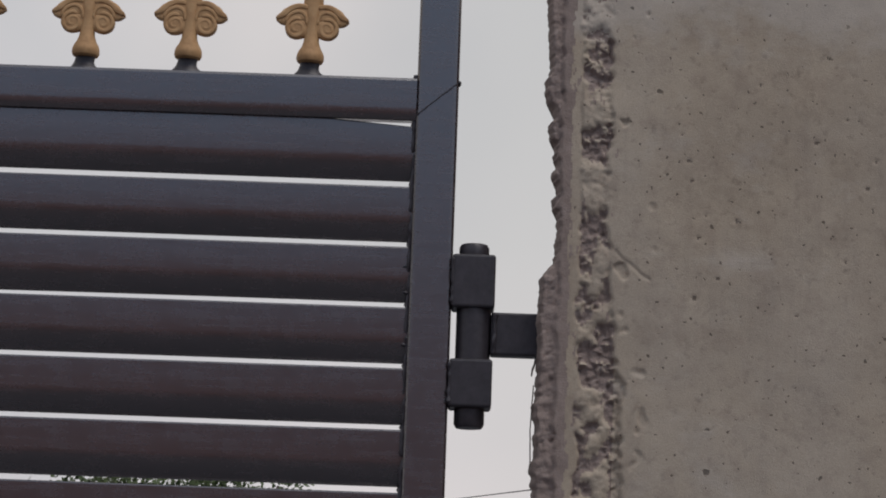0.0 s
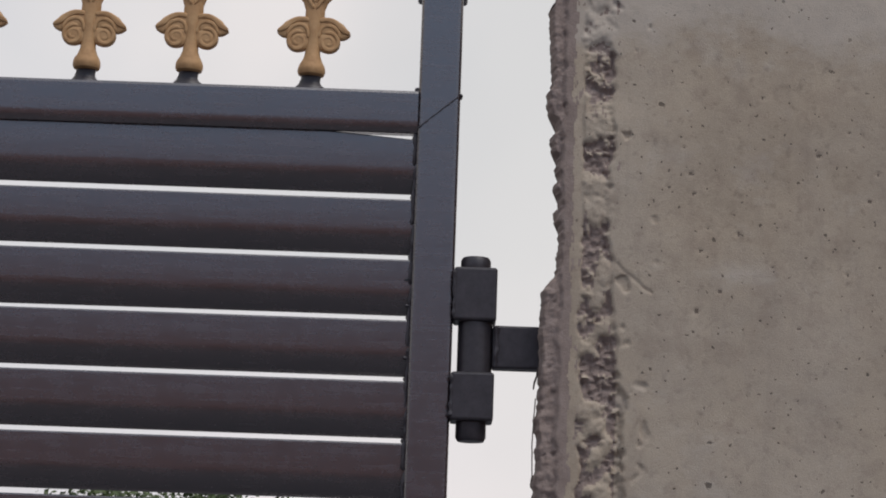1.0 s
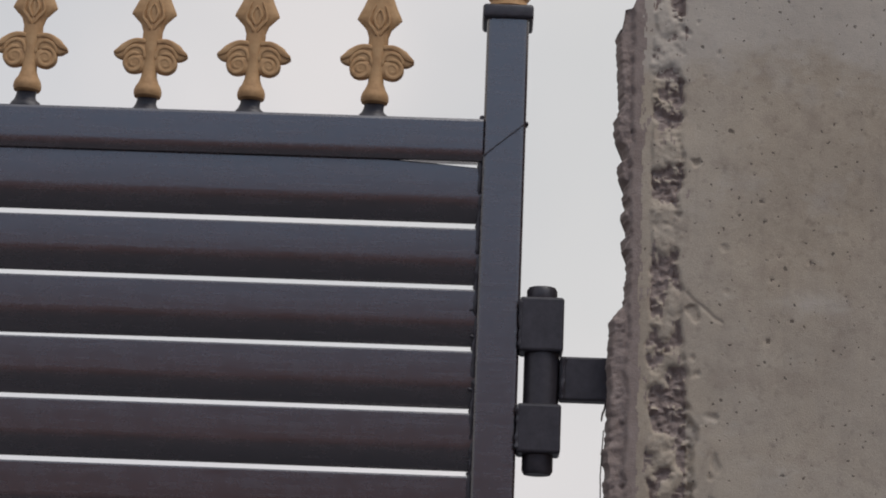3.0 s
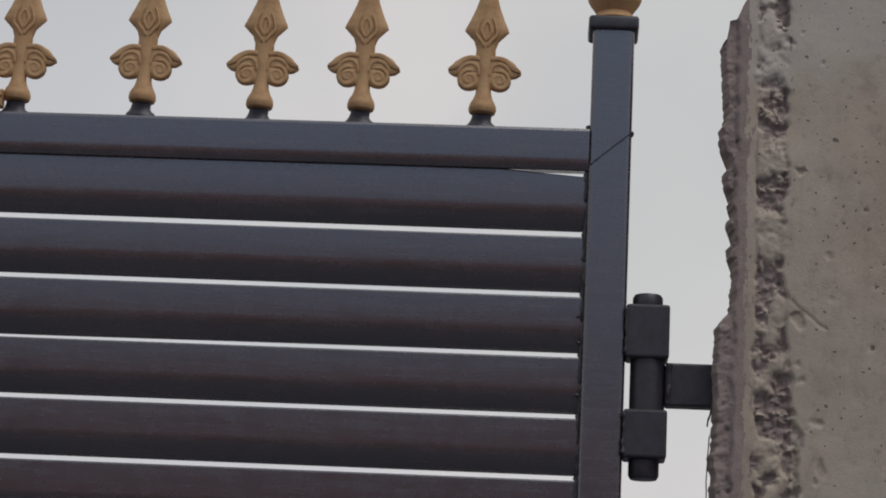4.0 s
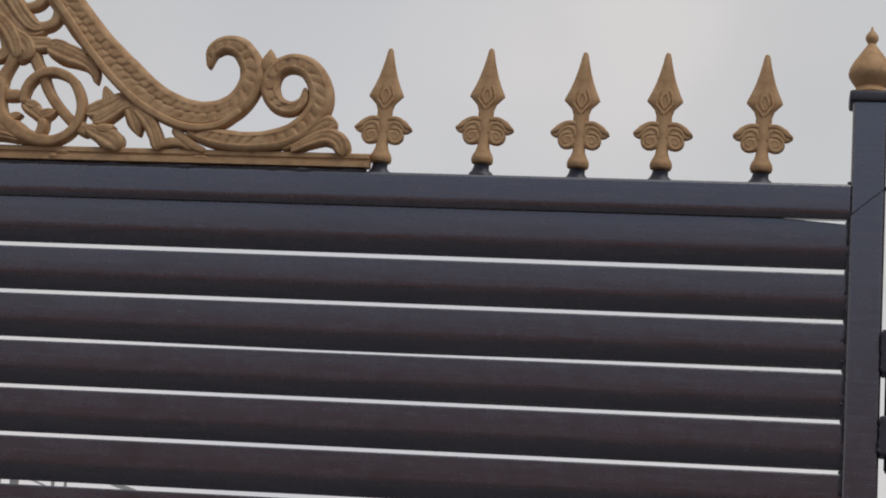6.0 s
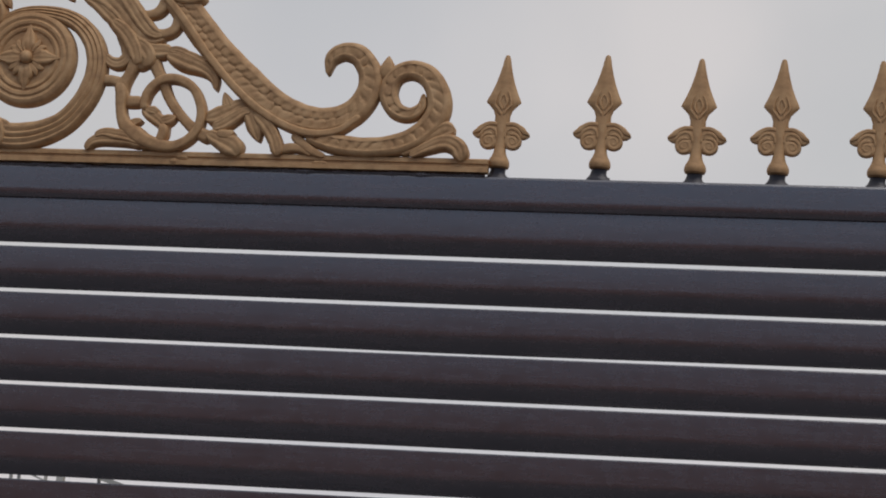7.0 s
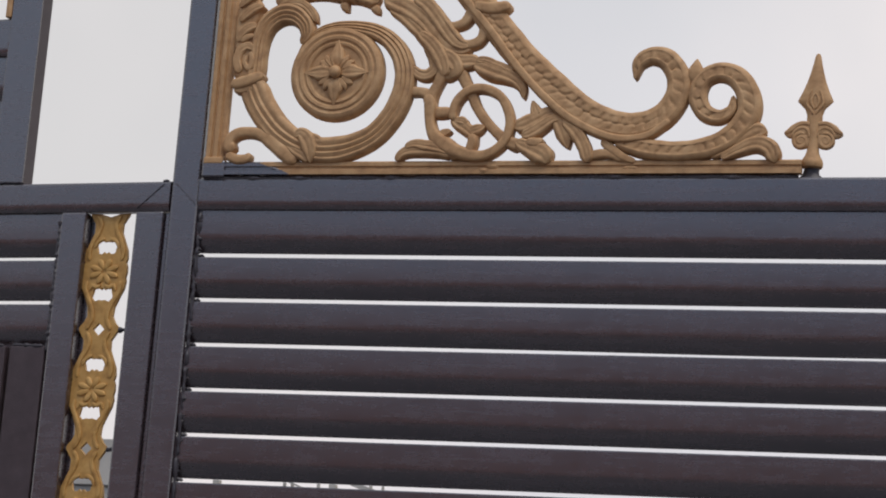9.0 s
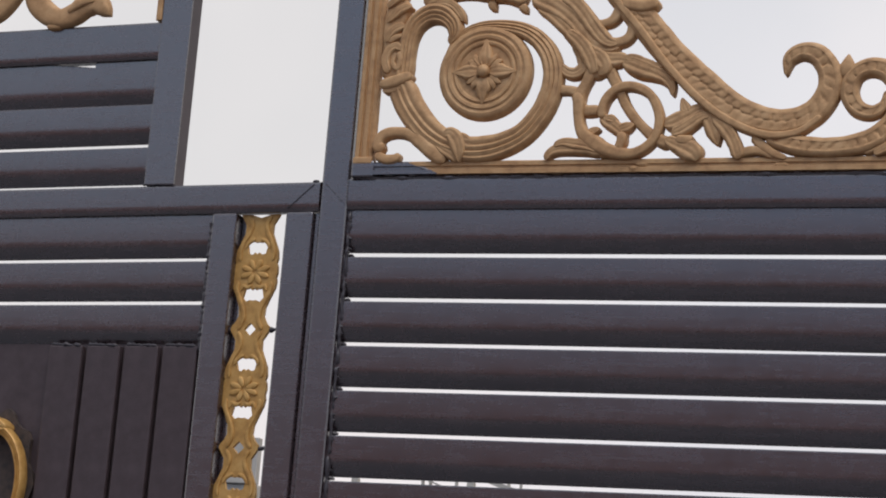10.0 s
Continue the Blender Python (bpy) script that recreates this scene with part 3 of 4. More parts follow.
scroll("corner_curl", "stem", -0.0060, [(-1.897, 2.798, 0.011), (-1.892, 2.780, 0.012), (-1.897, 2.765, 0.013), (-1.907, 2.775, 0.010), (-1.904, 2.789, 0.006)])
scroll("corner_curl", "blade", -0.0060, [(-1.926, 2.819, 0.013), (-1.916, 2.837, 0.019), (-1.901, 2.848, 0.020), (-1.887, 2.851, 0.009)])
scroll("corner_curl", "stem", -0.0060, [(-1.919, 2.819, 0.009), (-1.906, 2.827, 0.013), (-1.892, 2.832, 0.007)])
scroll("corner_curl", "blade", -0.0060, [(-1.925, 2.860, 0.011), (-1.910, 2.875, 0.020), (-1.895, 2.886, 0.020), (-1.879, 2.890, 0.009)])
scroll("corner_curl", "blade", -0.0060, [(-1.928, 2.889, 0.011), (-1.911, 2.905, 0.020), (-1.891, 2.916, 0.020)])
scroll("corner_hook", "rib", 0.0000, [(-1.887, 2.741, 0.034), (-1.884, 2.768, 0.033), (-1.883, 2.794, 0.031), (-1.880, 2.827, 0.034), (-1.868, 2.856, 0.038), (-1.843, 2.874, 0.041), (-1.815, 2.873, 0.039), (-1.792, 2.854, 0.034), (-1.787, 2.832, 0.027), (-1.797, 2.814, 0.013)])
scroll("hook_leaf", "blade", -0.0040, [(-1.839, 2.885, 0.011), (-1.815, 2.896, 0.018), (-1.793, 2.888, 0.018), (-1.778, 2.872, 0.016), (-1.770, 2.856, 0.006)])
scroll("crest_leaf", "blade", 0.0000, [(-1.635, 2.902, 0.036), (-1.606, 2.888, 0.040), (-1.577, 2.872, 0.040), (-1.550, 2.851, 0.038), (-1.526, 2.826, 0.035), (-1.505, 2.806, 0.033), (-1.480, 2.796, 0.026), (-1.458, 2.798, 0.013)])
scroll("crest_leaf", "blade", -0.0030, [(-1.573, 2.903, 0.031), (-1.547, 2.882, 0.031), (-1.524, 2.855, 0.031), (-1.503, 2.828, 0.031), (-1.481, 2.807, 0.026), (-1.461, 2.803, 0.013)])
scroll("crest_leaf", "blade", -0.0015, [(-1.622, 2.879, 0.018), (-1.596, 2.865, 0.026), (-1.569, 2.842, 0.029), (-1.545, 2.820, 0.026), (-1.521, 2.799, 0.024), (-1.495, 2.790, 0.011)])
scroll("crest_leaf", "blade", -0.0045, [(-1.560, 2.829, 0.020), (-1.536, 2.808, 0.029), (-1.518, 2.784, 0.031), (-1.506, 2.759, 0.028), (-1.509, 2.744, 0.017)])
scroll("crest_leaf", "blade", 0.0000, [(-1.547, 2.806, 0.017), (-1.531, 2.784, 0.024), (-1.526, 2.762, 0.024), (-1.537, 2.749, 0.024), (-1.554, 2.749, 0.022), (-1.572, 2.763, 0.015)])
scroll("crest_leaf", "blade", -0.0030, [(-1.515, 2.790, 0.022), (-1.495, 2.777, 0.031), (-1.484, 2.757, 0.031), (-1.493, 2.742, 0.015)])
scroll("leaf_tip", "stem", 0.0020, [(-1.606, 2.870, 0.020), (-1.599, 2.860, 0.013), (-1.595, 2.855, 0.006)])
scroll("leaf_tip", "stem", 0.0020, [(-1.659, 2.887, 0.020), (-1.651, 2.878, 0.015), (-1.646, 2.871, 0.006)])
scroll("leaf_tip", "stem", 0.0020, [(-1.719, 2.898, 0.020), (-1.714, 2.884, 0.015), (-1.709, 2.878, 0.006)])
scroll("crest_lobe", "blade", 0.0000, [(-1.496, 2.779, 0.028), (-1.474, 2.772, 0.031), (-1.452, 2.772, 0.028), (-1.441, 2.767, 0.013)])
scroll("crest_mass", "stem", 0.0050, [(-1.612, 2.890, 0.036), (-1.570, 2.863, 0.053), (-1.534, 2.826, 0.062), (-1.509, 2.787, 0.059), (-1.501, 2.757, 0.046), (-1.517, 2.746, 0.024)])
scroll("upper_curl", "stem", 0.0000, [(-1.510, 2.846, 0.013), (-1.493, 2.843, 0.017), (-1.475, 2.849, 0.020), (-1.464, 2.867, 0.022), (-1.464, 2.889, 0.022), (-1.471, 2.907, 0.022)])
scroll("lower_curl", "stem", 0.0000, [(-1.495, 2.823, 0.015), (-1.479, 2.809, 0.017), (-1.457, 2.806, 0.020), (-1.440, 2.817, 0.020), (-1.435, 2.839, 0.020), (-1.442, 2.855, 0.015)])
scroll("vine_link", "stem", 0.0030, [(-1.573, 2.717, 0.021), (-1.551, 2.716, 0.018), (-1.534, 2.710, 0.024)])
scroll("vine_stem", "stem", 0.0000, [(-1.508, 2.759, 0.024), (-1.514, 2.740, 0.021), (-1.522, 2.722, 0.020), (-1.530, 2.705, 0.025), (-1.532, 2.688, 0.028)])
scroll("vine_sweep", "stem", -0.0040, [(-1.534, 2.709, 0.018), (-1.529, 2.687, 0.023), (-1.528, 2.663, 0.019), (-1.523, 2.642, 0.021), (-1.511, 2.623, 0.027), (-1.488, 2.607, 0.029), (-1.459, 2.595, 0.025), (-1.428, 2.590, 0.020), (-1.405, 2.597, 0.018), (-1.389, 2.609, 0.017), (-1.377, 2.627, 0.017), (-1.373, 2.654, 0.017), (-1.380, 2.681, 0.017), (-1.394, 2.703, 0.017), (-1.415, 2.716, 0.017), (-1.439, 2.720, 0.017), (-1.461, 2.713, 0.017), (-1.477, 2.696, 0.017), (-1.484, 2.674, 0.016), (-1.482, 2.659, 0.014)])
scroll("vine_link", "stem", 0.0030, [(-1.531, 2.677, 0.020), (-1.512, 2.675, 0.023), (-1.488, 2.676, 0.021)])
scroll("vine_leaf", "blade", 0.0000, [(-1.485, 2.665, 0.017), (-1.474, 2.654, 0.024), (-1.460, 2.645, 0.026), (-1.444, 2.632, 0.022), (-1.435, 2.621, 0.008)])
scroll("vine_leaf", "blade", -0.0030, [(-1.476, 2.659, 0.013), (-1.463, 2.657, 0.017), (-1.456, 2.650, 0.008)])
scroll("vine_leaf", "blade", -0.0015, [(-1.451, 2.637, 0.017), (-1.435, 2.641, 0.022), (-1.421, 2.647, 0.008)])
scroll("vine_leaf", "stem", -0.0045, [(-1.444, 2.632, 0.017), (-1.442, 2.617, 0.019), (-1.446, 2.604, 0.017), (-1.447, 2.591, 0.015)])
scroll("vine_leaf", "blade", 0.0000, [(-1.511, 2.622, 0.013), (-1.501, 2.634, 0.017), (-1.486, 2.640, 0.008)])
scroll("vine_cross", "stem", 0.0030, [(-1.477, 2.759, 0.024), (-1.467, 2.737, 0.022), (-1.454, 2.715, 0.021), (-1.441, 2.687, 0.019), (-1.426, 2.665, 0.019), (-1.408, 2.645, 0.019), (-1.389, 2.628, 0.021), (-1.370, 2.616, 0.024), (-1.350, 2.608, 0.026)])
scroll("vine_mass", "stem", 0.0020, [(-1.496, 2.628, 0.017), (-1.491, 2.613, 0.030), (-1.479, 2.600, 0.030), (-1.465, 2.589, 0.024)])
scroll("low_leaf", "blade", -0.0030, [(-1.587, 2.581, 0.011), (-1.579, 2.594, 0.017), (-1.562, 2.601, 0.022), (-1.533, 2.603, 0.026), (-1.503, 2.602, 0.028), (-1.478, 2.594, 0.022)])
scroll("low_leaf", "blade", -0.0060, [(-1.571, 2.607, 0.011), (-1.554, 2.613, 0.017), (-1.532, 2.610, 0.022), (-1.505, 2.605, 0.022), (-1.483, 2.596, 0.013)])
scroll("hang_leaf", "blade", 0.0000, [(-1.452, 2.769, 0.019), (-1.434, 2.763, 0.035), (-1.412, 2.753, 0.039), (-1.388, 2.745, 0.033), (-1.368, 2.735, 0.026), (-1.355, 2.720, 0.019), (-1.351, 2.700, 0.006)])
scroll("hang_leaf", "blade", -0.0030, [(-1.446, 2.774, 0.013), (-1.428, 2.773, 0.017), (-1.406, 2.764, 0.017), (-1.382, 2.757, 0.013), (-1.367, 2.759, 0.006)])
scroll("bud", "blade", 0.0000, [(-1.365, 2.645, 0.026), (-1.344, 2.650, 0.034), (-1.321, 2.661, 0.032), (-1.303, 2.672, 0.024), (-1.286, 2.674, 0.013)])
scroll("bud", "blade", -0.0030, [(-1.349, 2.627, 0.021), (-1.328, 2.635, 0.026), (-1.310, 2.647, 0.024), (-1.294, 2.658, 0.019), (-1.279, 2.661, 0.015)])
scroll("bud", "blade", -0.0015, [(-1.322, 2.663, 0.026), (-1.327, 2.679, 0.020), (-1.333, 2.695, 0.005)])
scroll("bulb_leaf", "blade", -0.0030, [(-1.359, 2.617, 0.021), (-1.339, 2.607, 0.030), (-1.322, 2.599, 0.038), (-1.306, 2.590, 0.041), (-1.297, 2.577, 0.034)])
scroll("bulb_leaf", "stem", -0.0060, [(-1.340, 2.616, 0.015), (-1.320, 2.614, 0.019), (-1.308, 2.621, 0.008)])
scroll("drop_leaf", "blade", 0.0000, [(-1.286, 2.667, 0.021), (-1.277, 2.646, 0.030), (-1.268, 2.624, 0.028), (-1.261, 2.605, 0.006)])
scroll("drop_leaf", "blade", -0.0030, [(-1.272, 2.657, 0.021), (-1.252, 2.639, 0.028), (-1.236, 2.616, 0.026), (-1.226, 2.594, 0.025), (-1.223, 2.578, 0.025)])
scroll("foot_leaf", "stem", 0.0000, [(-1.224, 2.588, 0.017), (-1.201, 2.594, 0.017), (-1.180, 2.592, 0.015), (-1.161, 2.581, 0.010)])
scroll("foot_leaf", "stem", 0.0000, [(-1.198, 2.620, 0.017), (-1.183, 2.605, 0.018), (-1.163, 2.590, 0.017), (-1.136, 2.579, 0.010)])
scroll("end_leaf", "blade", 0.0000, [(-0.998, 2.588, 0.012), (-0.963, 2.606, 0.028), (-0.934, 2.622, 0.036), (-0.914, 2.633, 0.036), (-0.901, 2.634, 0.026)])
scroll("end_leaf", "blade", -0.0030, [(-0.979, 2.584, 0.012), (-0.947, 2.600, 0.022), (-0.917, 2.610, 0.030), (-0.893, 2.601, 0.032), (-0.883, 2.577, 0.026)])
scroll("base_curl", "stem", 0.0000, [(-1.914, 2.605, 0.027), (-1.926, 2.614, 0.024), (-1.923, 2.628, 0.022), (-1.908, 2.638, 0.022), (-1.885, 2.640, 0.021), (-1.861, 2.634, 0.023), (-1.837, 2.618, 0.027), (-1.812, 2.598, 0.029), (-1.786, 2.580, 0.022)])
scroll("base_curl", "stem", 0.0000, [(-1.929, 2.596, 0.018), (-1.908, 2.587, 0.019), (-1.889, 2.588, 0.018), (-1.881, 2.598, 0.011)])

# Rosette: a stepped disc with a four-petal flower.
RX, RZ, RR = -1.7185, 2.7533, 0.0930
bm = bmesh.new()
prof = [(0.0, 0.004), (0.052, 0.004), (0.055, 0.0070), (0.059, 0.0078), (0.062, 0.0050), (0.0635, 0.0050), (0.067, 0.0080), (0.072, 0.0086), (0.0755, 0.0060), (0.077, 0.0060), (0.081, 0.0080), (0.086, 0.0072), (0.090, 0.0045), (RR, 0.000), (RR, -0.014), (0.0, -0.014)]
rings = [[(RX + max(r, 0.0004) * math.cos(2 * math.pi * i / 64), CRESTY - 0.003 - h, RZ + max(r, 0.0004) * math.sin(2 * math.pi * i / 64)) for i in range(64)] for r, h in prof]
loft(bm, rings)
rosette = part("rosette", bm, GOLD, crest, "round bronze-gold rosette with a four-petal flower", smooth=30)
for k in range(4):
    a = math.pi / 2 * k
    bm = bmesh.new()
    along = [(0.006, 0.012), (0.014, 0.020), (0.022, 0.030), (0.031, 0.032), (0.043, 0.023), (0.055, 0.011), (0.066, 0.001)]
    cast_band(bm, [(RX + d * math.cos(a), RZ + d * math.sin(a), w) for d, w in along], "leaf", CRESTY - 0.0075, 0.004, 0.42, 0.002, 12)
    for turn in (-0.62, 0.62):
        cast_band(bm, [(RX + d * math.cos(a + turn * q), RZ + d * math.sin(a + turn * q), w) for d, q, w in ((0.014, 0.7, 0.010), (0.024, 0.95, 0.014), (0.033, 1.0, 0.012), (0.041, 0.9, 0.003))], "plain", CRESTY - 0.008, 0.004, 0.55, 0.002, 8)
    part("petal", bm, GOLD, rosette, smooth=45)
for a in (0.45, 0.85, 1.22, 1.92, 2.29, 2.69):
    bm = bmesh.new()
    cast_band(bm, [(RX + d * math.cos(a), RZ + d * math.sin(a), w) for d, w in ((0.010, 0.0025), (0.020, 0.004), (0.030, 0.0055), (0.034, 0.002))], "plain", CRESTY - 0.011, 0.006, 0.7, 0.002, 6)
    part("stamen", bm, GOLD, rosette, smooth=45)
bm = bmesh.new()
bmesh.ops.create_uvsphere(bm, u_segments=16, v_segments=10, radius=0.0125, matrix=Matrix.Translation((RX, CRESTY - 0.015, RZ)) @ Matrix.Diagonal((1, 0.8, 1, 1)))
part("boss", bm, GOLD, rosette, smooth=60)

# Collar and tie that hold the spiral band.
for name, style, depth, pts in (
    ("collar", "stem", -0.006, [(-1.931, 2.733, 0.018), (-1.912, 2.736, 0.024), (-1.886, 2.744, 0.024), (-1.866, 2.752, 0.016)]),
    ("collar", "stem", -0.004, [(-1.924, 2.722, 0.010), (-1.905, 2.722, 0.012), (-1.880, 2.730, 0.012), (-1.864, 2.739, 0.010)]),
    ("tie", "blade", -0.006, [(-1.792, 2.630, 0.014), (-1.778, 2.634, 0.026), (-1.764, 2.618, 0.034), (-1.758, 2.598, 0.026), (-1.756, 2.578, 0.004)]),
    ("tie", "blade", -0.004, [(-1.770, 2.634, 0.010), (-1.752, 2.624, 0.022), (-1.738, 2.612, 0.020), (-1.728, 2.616, 0.006)]),
    ("tie", "blade", -0.003, [(-1.806, 2.616, 0.010), (-1.790, 2.604, 0.022), (-1.772, 2.592, 0.020), (-1.764, 2.580, 0.006)]),
):
    scroll(name, style, depth, pts)

# Base bar (its first stretch by the stile is painted over dark) and the fluted side bar.
BASE = [(0.0, 0.0), (0.0, 0.009), (0.003, 0.0105), (0.003, 0.015), (0.0, 0.017), (0.0, 0.024), (0.003, 0.027), (0.018, 0.027), (0.018, 0.0)]
JOINT = [0.056, 0.040, 0.022, 0.030, 0.012, -0.006, 0.004, 0.010, 0.040]
bm = bmesh.new()
loft(bm, [[(x + (JOINT[i] if x < -1 else 0), -0.004 + y, RAIL_T + 0.006 + 0.92 * z) for i, (y, z) in enumerate(BASE)] for x in (-1.855, -0.837)])
for x0, x1, z in ((-1.430, -1.378, 0.012), (-1.418, -1.388, 0.020), (-1.160, -1.128, 0.016), (-0.868, -0.840, 0.012), (-0.862, -0.846, 0.022)):
    bead(bm, (x0, 0.0015, RAIL_T + z), (x1, 0.0015, RAIL_T + z), 0.0075, int(-x0 * 100), 0.2, 0.012)
part("base_bar", bm, GOLD, crest)
part("weld_seam", bead(bmesh.new(), (-1.975, 0.006, RAIL_T + 0.001), (-0.842, 0.006, RAIL_T + 0.002), 0.0078, 77, 0.28, 0.026), PAINT, crest, smooth=40)
bm = bmesh.new()
loft(bm, [[(x + (JOINT[i] if x > -1.9 else 0), -0.004 + y, RAIL_T + 0.006 + 0.92 * z) for i, (y, z) in enumerate(BASE)] for x in (-1.973, -1.855)])
box(bm, -1.977, -1.930, -0.006, 0.022, RAIL_T, RAIL_T + 0.034, 0.004)
part("base_bar", bm, PAINT, crest, "base bar end overpainted in dark charcoal")
bm = bmesh.new()
SIDE = [(0.0, 0.002), (0.002, 0.0), (0.0090, 0.0), (0.0105, 0.005), (0.0150, 0.005), (0.0165, 0.0), (0.0240, 0.0), (0.0265, 0.005), (0.0315, 0.005), (0.036, 0.008), (0.036, 0.020), (0.0, 0.020)]
loft(bm, [[(-1.973 + x, -0.004 + y, z) for x, y in SIDE] for z in (2.586, 2.735, 2.736, 3.150)])
part("side_bar", bm, GOLD, crest)
bm = bmesh.new()
box(bm, -1.975, -1.935, -0.007, 0.018, 2.578, 2.592, 0.003)
part("side_bar_foot", bm, GOLD, crest)
bm = bmesh.new()
bead(bm, (-1.868, 0.004, 2.848), (-1.870, 0.004, 2.816), 0.0012, 4, 0.1)
part("wire_stub", bm, STEEL, crest)

# ---- Hinge between leaf and pillar ----
hinge = tagged(new("barrel_hinge"), "heavy dark painted barrel hinge")
hinge.parent = leaf
HX, HY = 0.0865, 0.022
bm = bmesh.new()
box(bm, 0.0570, 0.1165, -0.006, 0.046, 2.2270, 2.3015, 0.004, 3)
part("upper_barrel", bm, WELD, hinge)
bm = bmesh.new()
box(bm, 0.0570, 0.1160, -0.006, 0.046, 2.0895, 2.1560, 0.004, 3)
part("lower_barrel", bm, WELD, hinge)
bm = bmesh.new()
lathe(bm, HX + 0.002, HY, [(0.0240, 2.1562), (0.0240, 2.2268)], 24)
part("middle_barrel", bm, WELD, hinge, smooth=40)
for z0, z1 in ((2.3017, 2.3185), (2.0635, 2.0893)):
    bm = bmesh.new()
    prof = [(0.0205, z0), (0.0208, z0 + 0.004), (0.0208, z1 - 0.004), (0.0185, z1)] if z0 > 2.2 else [(0.0180, z0), (0.0208, z0 + 0.005), (0.0208, z1)]
    lathe(bm, HX, HY, prof, 20)
    part("pin_head", bm, WELD, hinge, smooth=40)
bm = bmesh.new()
box(bm, 0.1125, 0.215, 0.008, 0.036, 2.1640, 2.2235, 0.003)
part("bracket", bm, WELD, hinge)
for k, (p, q, r) in enumerate((((0.117, 0.004, 2.166), (0.118, 0.004, 2.222), 0.004), ((0.0575, -0.004, 2.232), (0.0580, -0.004, 2.297), 0.0035), ((0.0575, -0.004, 2.093), (0.0580, -0.004, 2.152), 0.0035))):
    part("weld_seam", bead(bmesh.new(), p, q, r, k + 3), WELD, hinge, smooth=40)


# ---- Concrete pillar: a cast face with a broken, rough corner ----
CHIPS = ((2.530, 0.024, 0.0085), (2.472, 0.017, 0.0080), (2.436, 0.006, 0.0045), (2.409, 0.011, 0.0060), (2.372, 0.013, 0.0070), (2.222, 0.030, 0.0015), (2.084, 0.013, 0.0045), (2.000, 0.020, 0.0050))
# pits in the cast face: x, z, radius
PITS = ((0.375, 2.432, 0.0045), (0.440, 2.350, 0.0045), (0.389, 2.325, 0.0038), (0.415, 2.269, 0.0036), (0.384, 2.241, 0.0055), (0.588, 2.299, 0.0036), (0.472, 2.542, 0.0034), (0.549, 2.463, 0.0050), (0.379, 2.404, 0.0030), (0.522, 2.222, 0.0030), (0.398, 2.357, 0.0026), (0.364, 2.469, 0.0024), (0.486, 2.305, 0.0022), (0.590, 2.496, 0.0026), (0.630, 2.440, 0.0040), (0.618, 2.401, 0.0034))


def pillar_edge(z):
    """The broken fin of mortar along the corner, by height, with its chips standing out."""
    x = float(np.interp(z, [1.90, 2.16, 2.268, 2.290, 2.33, 2.40, 2.50, 2.56, 2.66], [0.173, 0.1745, 0.1765, 0.1935, 0.1975, 0.1955, 0.1895, 0.1825, 0.1775]))
    for level, half, out in CHIPS:
        x -= out * min(1.0, 3.2 * max(0.0, 1 - abs((z - level) / half))) * (0.9 + 0.5 * noise.noise(Vector((6.0, level * 9, z * 75))))
    return x + 0.0022 * noise.noise(Vector((3.0, 1.0, z * 55))) + 0.0022 * noise.noise(Vector((1.0, 5.0, z * 150))) + 0.0010 * noise.noise(Vector((1.0, 9.0, z * 330)))


def broken_top(x):
    """Height of the pillar's chipped top, falling off at the broken corner."""
    return float(np.interp(x, [0.165, 0.173, 0.185, 0.188, 0.198, 0.206, 0.218, 0.235, 0.265, 0.30, 0.40], [2.655, 2.664, 2.673, 2.699, 2.702, 2.721, 2.744, 2.750, 2.756, 2.7525, 2.756])) + 0.0015 * noise.noise(Vector((x * 90, 3.0, 0)))


